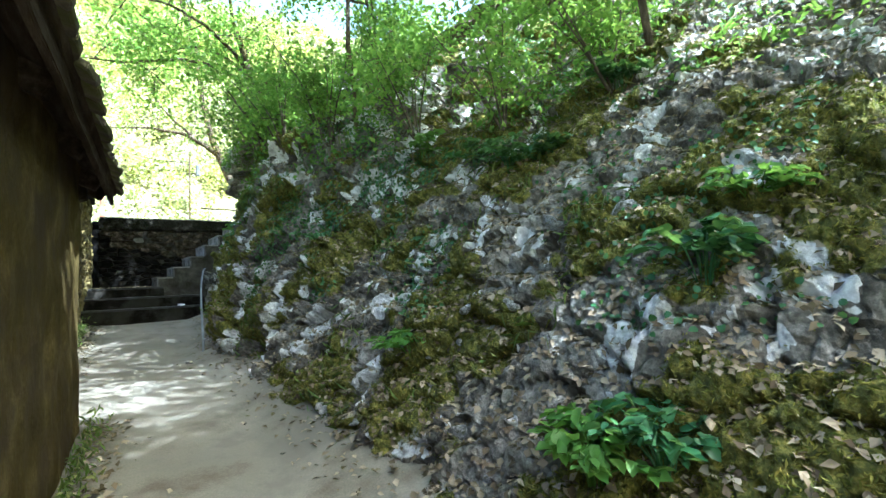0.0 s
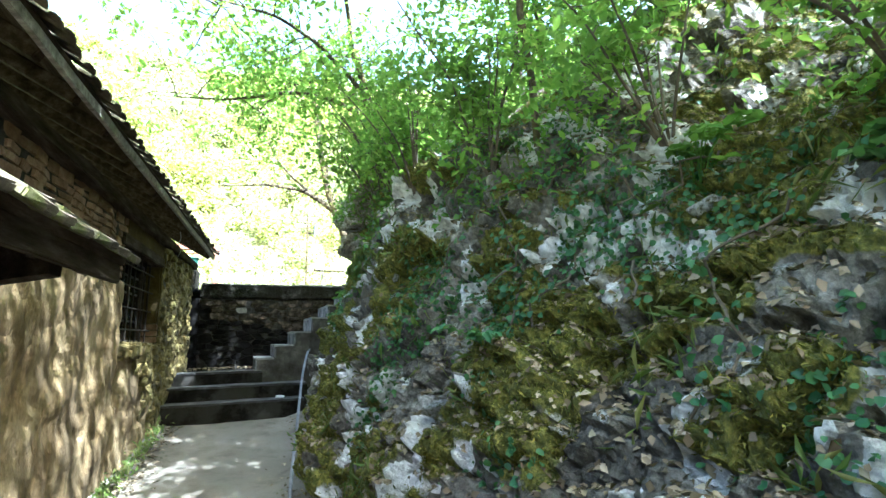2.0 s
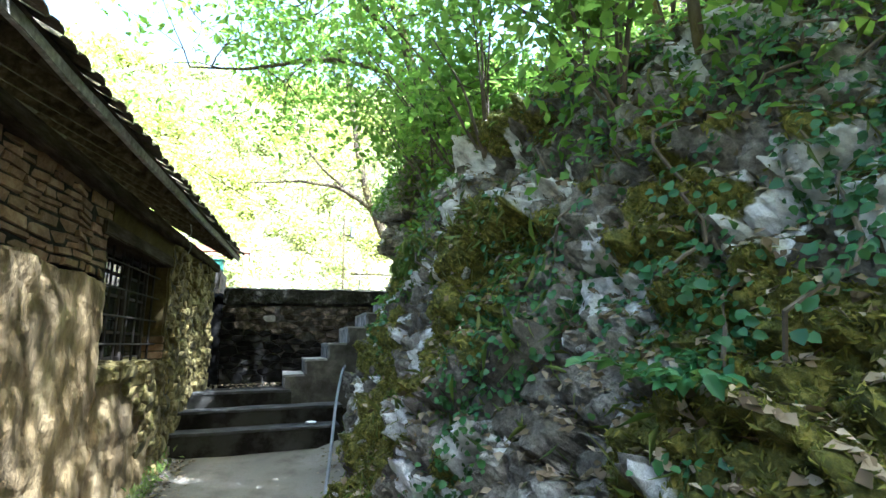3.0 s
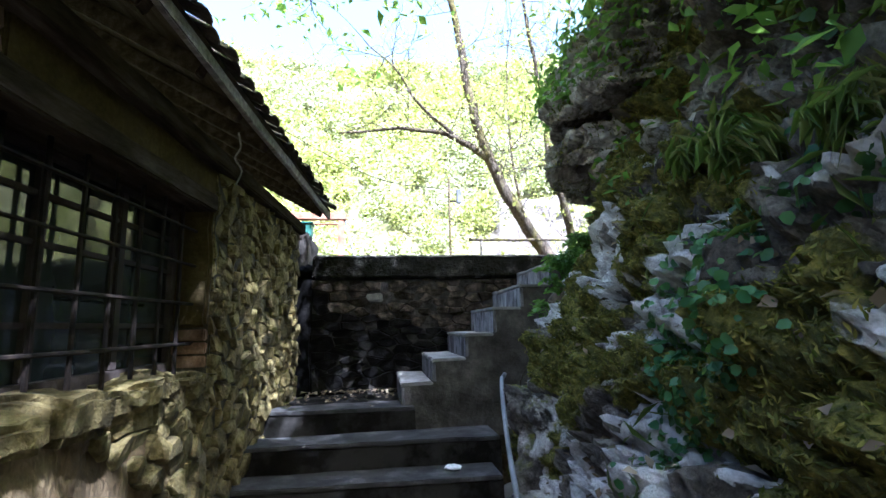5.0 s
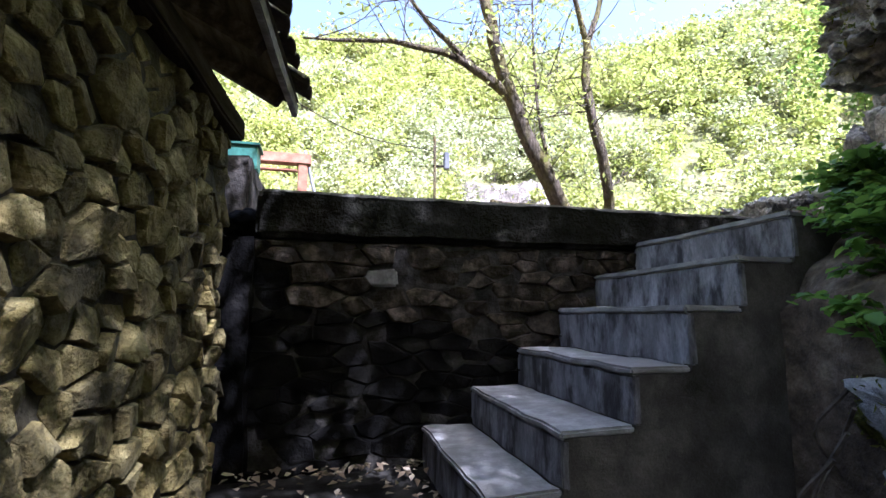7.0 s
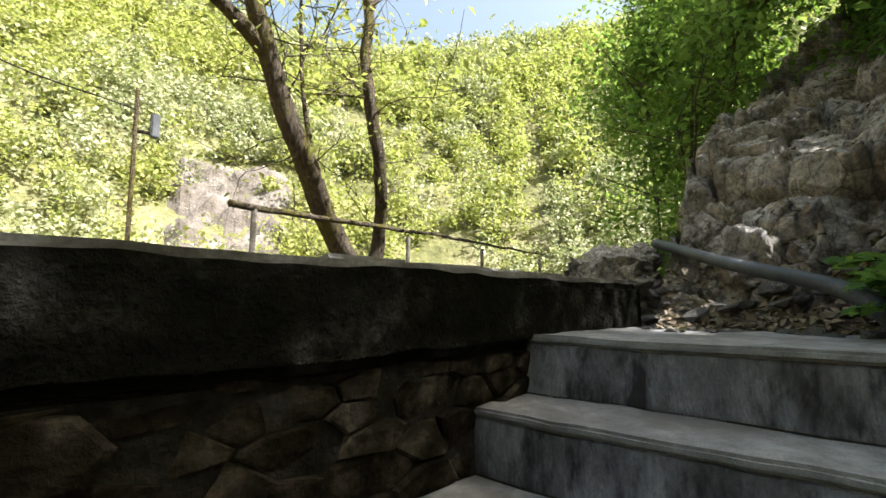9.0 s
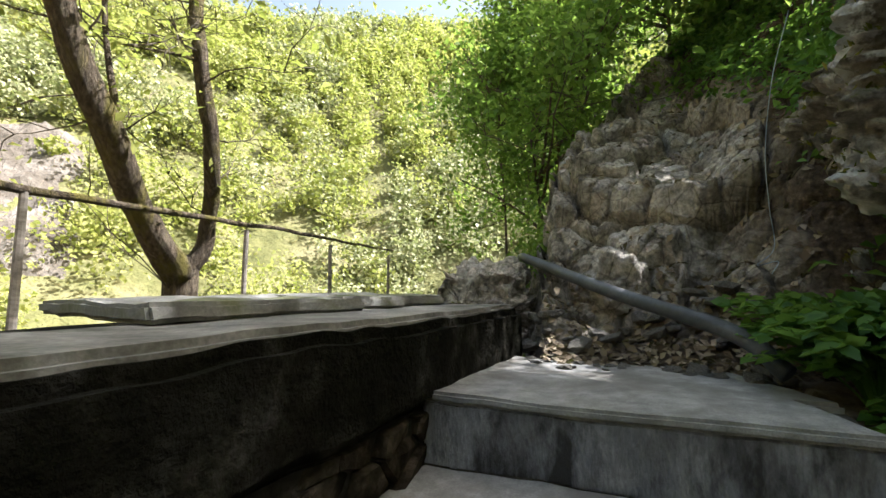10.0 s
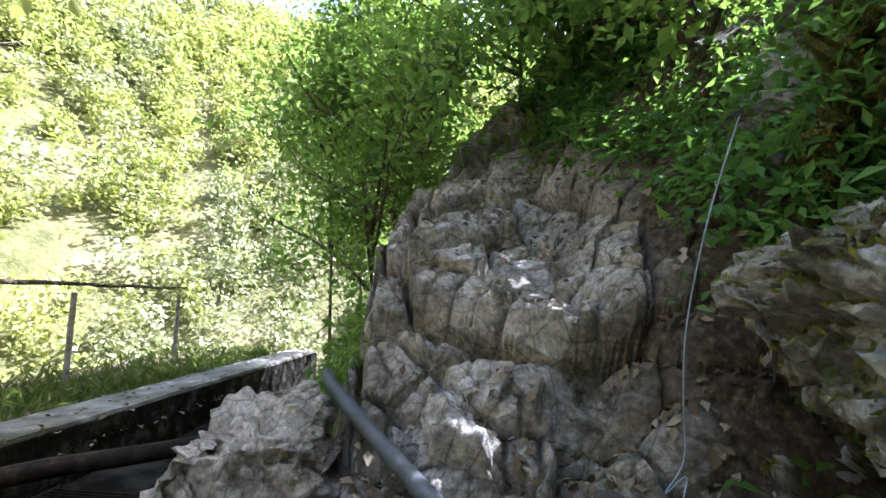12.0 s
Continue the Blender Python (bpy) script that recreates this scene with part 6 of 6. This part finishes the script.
def rubble(parent, origin, ux, uz, out, width, height, cell, aspect, material, seed, proud=0.035, gap=0.006, depth=0.04, keep=None):
    """Fitted rubble masonry: angular stones of many sizes, each one its own piece, with open joints."""
    rng = random.Random(seed)
    origin, ux, uz, out = Vector(origin), Vector(ux), Vector(uz), Vector(out)
    seeds, tries = [], 0
    while tries < 6000:
        tries += 1
        a, b = rng.uniform(-0.05, width + 0.05), rng.uniform(-0.05, height + 0.05)
        r = cell * (0.5 + 1.1 * rng.random() ** 2.2)
        if all(math.hypot((a - c) / aspect, b - d) > (r + e) * 0.5 for c, d, e in seeds):
            seeds.append((a, b, r))
    for a, b, r in seeds:
        poly = [(0, 0), (width, 0), (width, height), (0, height)]
        for c, d, e in seeds:
            if (c, d) == (a, b) or abs(c - a) > 3.2 * cell * aspect or abs(d - b) > 3.2 * cell:
                continue
            t = 0.5 + 0.22 * (r - e) / (r + e)
            nx, nz = (c - a) / aspect ** 2, d - b
            ln = math.hypot(nx, nz)
            poly = clip_cell(poly, a + (c - a) * t - nx / ln * gap, b + (d - b) * t - nz / ln * gap, nx / ln, nz / ln)
            if len(poly) < 3:
                break
        if len(poly) < 3:
            continue
        cx, cz = sum(p[0] for p in poly) / len(poly), sum(p[1] for p in poly) / len(poly)
        if max(p[0] for p in poly) - min(p[0] for p in poly) < 0.025 or (keep and not keep(cx, cz)):
            continue
        k = len(poly)
        lift = proud * rng.uniform(0.1, 1.5)
        tx, tz = rng.uniform(-0.3, 0.3), rng.uniform(-0.35, 0.3)
        V, F = [], []
        for shrink, up in ((1.0, -depth), (0.99, lift * 0.45), (rng.uniform(0.84, 0.93), lift)):
            for px, pz in poly:
                ox, oz = (px - cx) * shrink, (pz - cz) * shrink
                chip = rng.uniform(-0.3, 0.12) * lift if up > 0 else 0
                V.append(origin + ux * (cx + ox) + uz * (cz + oz) + out * (up + chip + ((ox * tx + oz * tz) if up > 0 else 0)))
        V.append(origin + ux * (cx + rng.uniform(-0.25, 0.25) * cell) + uz * (cz + rng.uniform(-0.25, 0.25) * cell) + out * (lift * rng.uniform(0.95, 1.35)))
        for q in range(k):
            n = (q + 1) % k
            F += [(q, n, k + n, k + q), (k + q, k + n, 2 * k + n, 2 * k + q), (2 * k + q, 2 * k + n, 3 * k)]
        raw("stone", V, F, material, parent)


def darkened(a, b):
    """Where the wall is coloured black, for its shade as well as damp."""
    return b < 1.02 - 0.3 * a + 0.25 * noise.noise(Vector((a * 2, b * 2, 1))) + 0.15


rubble(RETAINING, (0.36, WALL_Y, 0.55), (1, 0, 0), (0, 0, 1), (0, -1, 0), 3.66, 1.40, 0.125, 2.3, M_WALLSTONE, 5, 0.022, 0.002, keep=lambda a, b: not (0.6 < a < 0.92 and 1.1 < b < 1.26) and not darkened(a, b))
rubble(RETAINING, (0.36, WALL_Y, 0.55), (1, 0, 0), (0, 0, 1), (0, -1, 0), 3.66, 1.40, 0.125, 2.3, M_WALLBLACK, 5, 0.022, 0.002, keep=darkened)
CORNER = [c for c in HOUSE.children if c.name.startswith("wall")][0]
R3 = HM.to_3x3()
rubble(CORNER, HM @ Vector((0.0, WIN[1], -0.12)), R3 @ Vector((0, 1, 0)), (0, 0, 1), R3 @ Vector((1, 0, 0)), 2.38, 2.62, 0.15, 1.15, M_HOUSESTONE, 9, 0.036, 0.006)
BELOW = [c for c in HOUSE.children if c.get("label", "").startswith("rough plastered wall below")][0]
rubble(BELOW, HM @ Vector((0.0, -1.75, -0.2)), R3 @ Vector((0, 1, 0)), (0, 0, 1), R3 @ Vector((1, 0, 0)), 1.125, 1.3, 0.16, 1.2, M_HOUSESTONE, 29, 0.05, 0.006, keep=lambda a, b: b > 1.15 - 1.1 * a + 0.3 * noise.noise(Vector((a * 3, b * 3, 2))))
UPPER = [c for c in HOUSE.children if c.get("label", "").startswith("upper wall")][0]
stone_pieces(UPPER, HM @ Vector((-0.03, -5.0, 1.85)), R3 @ Vector((0, 1, 0)), (0, 0, 1), R3 @ Vector((1, 0, 0)), 2.6, 0.66, 0.085, 0.19, 0.02, M_BRICK, name="brick", seed=13, proud=0.009, wavy=0.03)
roof_tiles(HOUSE, EAVE_V + 0.07, EAVE_Z + 0.0, PITCH, -7.4, 1.9, 4, 0.17, 0.36, 3)
slates(LEANTO, 0.88, 1.56, 0.5, -11.5, -5.5, 4, 4)
SLOPE = bpy.data.objects["rock_slope"]
P, N = samples(OVERHANG, 5000, lambda P, N: np.clip(field(P, 1.6, 2.0) + 0.05 + 0.5 * N[:, 2], 0, 0.5), 46)
tagged(leaf_mesh("moss", P + N * 0.006, 0.034, L_MOSS, N * 0.5 + np.array([[0, 0, -0.4]]), 0.8, 0.3, 0.6), "green moss on top of the overhanging slab", "moss", kind="stuff")
P, N = samples(BROW, 9000, lambda P, N: np.clip(field(P, 2.5, 2.0) + 0.1 + 0.4 * N[:, 2], 0, 0.5), 47)
tagged(leaf_mesh("moss", P + N * 0.006, 0.034, L_MOSS, N * 0.5 + np.array([[0, 0, -0.4]]), 0.8, 0.3, 0.6), "shaggy moss on the dark upper block", "moss", kind="stuff")
P, N = samples(BROW, 3500, lambda P, N: np.clip(N[:, 2] + 0.1, 0, 1) * np.clip(field(P, 1.5, 7.0) + 0.3, 0, 0.6), 52)
tagged(leaf_mesh("undergrowth", P + N * (0.03 + 0.2 * RNG.random((len(P), 1))), 0.075, L_FERN, N * 0.6 + np.array([[-0.2, 0.1, 0.5]]), 0.6, 0.5, 0.4), "leafy plants growing on the upper block", "undergrowth", kind="stuff")
EDGE = ([3.8, 4.6, 5.6, 6.05, 6.64, 7.33, 8.6, 11], [1.72, 1.85, 1.93, 1.8, 1.6, 1.27, 0.5, -0.5])
P, N = samples(SLOPE, 11000, lambda P, N: (P[:, 0] > 4.9) * (P[:, 1] > np.interp(P[:, 0], *EDGE) + 0.05) * (P[:, 1] < np.interp(P[:, 0], *EDGE) + 1.6) * np.clip(field(P, 1.1, 8.0) + 0.35, 0, 0.6), 73)
o = leaf_mesh("undergrowth", P + N * (0.02 + 0.22 * RNG.random((len(P), 1))), 0.075, L_THICKET, N * 0.5 + np.array([[-0.1, 0, 0.6]]), 0.7, 0.4, 0.2)
tagged(o, "bright leafy undergrowth on the flank of the rock slope", "undergrowth", kind="stuff")
P, N = samples(OUTCROP, 9000, lambda P, N: (P[:, 0] > 3.5) * (P[:, 1] > -1.6) * (P[:, 2] > 3.3) * (P[:, 2] < 6.5) * np.clip(field(P, 1.1, 21.0) + 0.4, 0, 0.6), 74)
o = leaf_mesh("undergrowth", P + N * (0.03 + 0.2 * RNG.random((len(P), 1))), 0.075, L_FERN, N * 0.6 + np.array([[-0.2, 0.1, 0.5]]), 0.6, 0.45, 0.3)
tagged(o, "dense dark green plants overhanging the rock", "undergrowth", kind="stuff")
gx = 4.6 + 6 * RNG.random(5000)
gy = 4.7 + 1.6 * RNG.random(5000) ** 1.4
C = np.stack([gx, gy, 1.88 + 0.3 * RNG.random(5000) ** 1.5], axis=1)
tagged(leaf_mesh("tall_grass", C, 0.16, L_GRASS, np.tile(np.array([[-0.6, -0.6, 0.3]]), (5000, 1)), 0.6, 0.07, 0.3, along=np.stack([RNG.normal(size=5000) * 0.35, RNG.normal(size=5000) * 0.35, np.ones(5000)], axis=1)), "tall green grass along the terrace edge", "grass", kind="stuff")
P, N = samples(SLOPE, 20000, lambda P, N: (np.clip((np.interp(P[:, 0], [4.4, 5, 6.2, 7.0, 8.6], [0.5, 0.45, 0.75, 1.0, 0.8]) - P[:, 1]) * 3, 0, 1) * (P[:, 0] > 4.3) + (P[:, 0] > 7.2) * 0.35) * (P[:, 0] < 8.2) * (P[:, 1] > -1.3) * (P[:, 2] > 2.9) * np.clip(field(P, 1.3, 5.0) + 0.35, 0, 0.6), 71)
o = leaf_mesh("undergrowth", P + N * (0.02 + 0.16 * RNG.random((len(P), 1))), 0.075, L_FERN, N * 0.5 + np.array([[-0.1, 0, 0.6]]), 0.6, 0.45, 0.2)
tagged(o, "green undergrowth along the edges of the rock slope", "undergrowth", kind="stuff")


# roots hanging on the bank beside the stairs
for k in range(12):
    r = random.Random(700 + k)
    x = 2.55 + 0.07 * k + r.uniform(-0.03, 0.03)
    y = 0.42 + 0.02 * k
    z = 1.0 + 0.08 * k
    V, F = tube_geo(curve_path([(x, y - 0.12, z), (x + r.uniform(-0.08, 0.08), y, z - 0.2), (x + r.uniform(-0.12, 0.12), y + 0.02, z - 0.45), (x + r.uniform(-0.15, 0.15), y - 0.02, z - 0.75)], 12), [0.009 * (1 - 0.06 * j) for j in range(13)], 5)
    tagged(raw("root", V, F, M_TWIG), "thin brown root hanging on the earth bank", "root", "roots on the bank")
# twine under the eave, sack on the wall
V, F = tube_geo(curve_path([HM @ Vector(p) for p in ((0.22, -0.85, 2.7), (0.23, -0.83, 2.6), (0.2, -0.84, 2.52), (0.24, -0.82, 2.44), (0.21, -0.83, 2.34))], 20), [0.006] * 21, 5)
tagged(raw("twine", V, F, M_WOOD), "frayed twine dangling from the eave", "twine")
bm = bmesh.new()
bmesh.ops.create_icosphere(bm, subdivisions=4, radius=1)
for v in bm.verts:
    c = v.co
    v.co = Vector((c.x * 0.15, c.y * 0.16, c.z * 0.11)) + Vector(noise.noise_vector(c * 2.5)) * 0.025
ob = part("sack", bm, M_WALLBLACK, smooth=True)
ob.location = (0.28, 2.12, 2.06)
tagged(ob, "black crumpled sack on the corner of the wall", "sack")
# The pier's black is its shade, put into the colour.
part("pier", box_bm((0.12, WALL_Y - 0.03, 0.4), (0.37, WALL_Y + 0.4, 1.97), 0.02, 0.02, 14), M_WALLBLACK, RETAINING, "pier at the wall's end, coloured black for its shade")
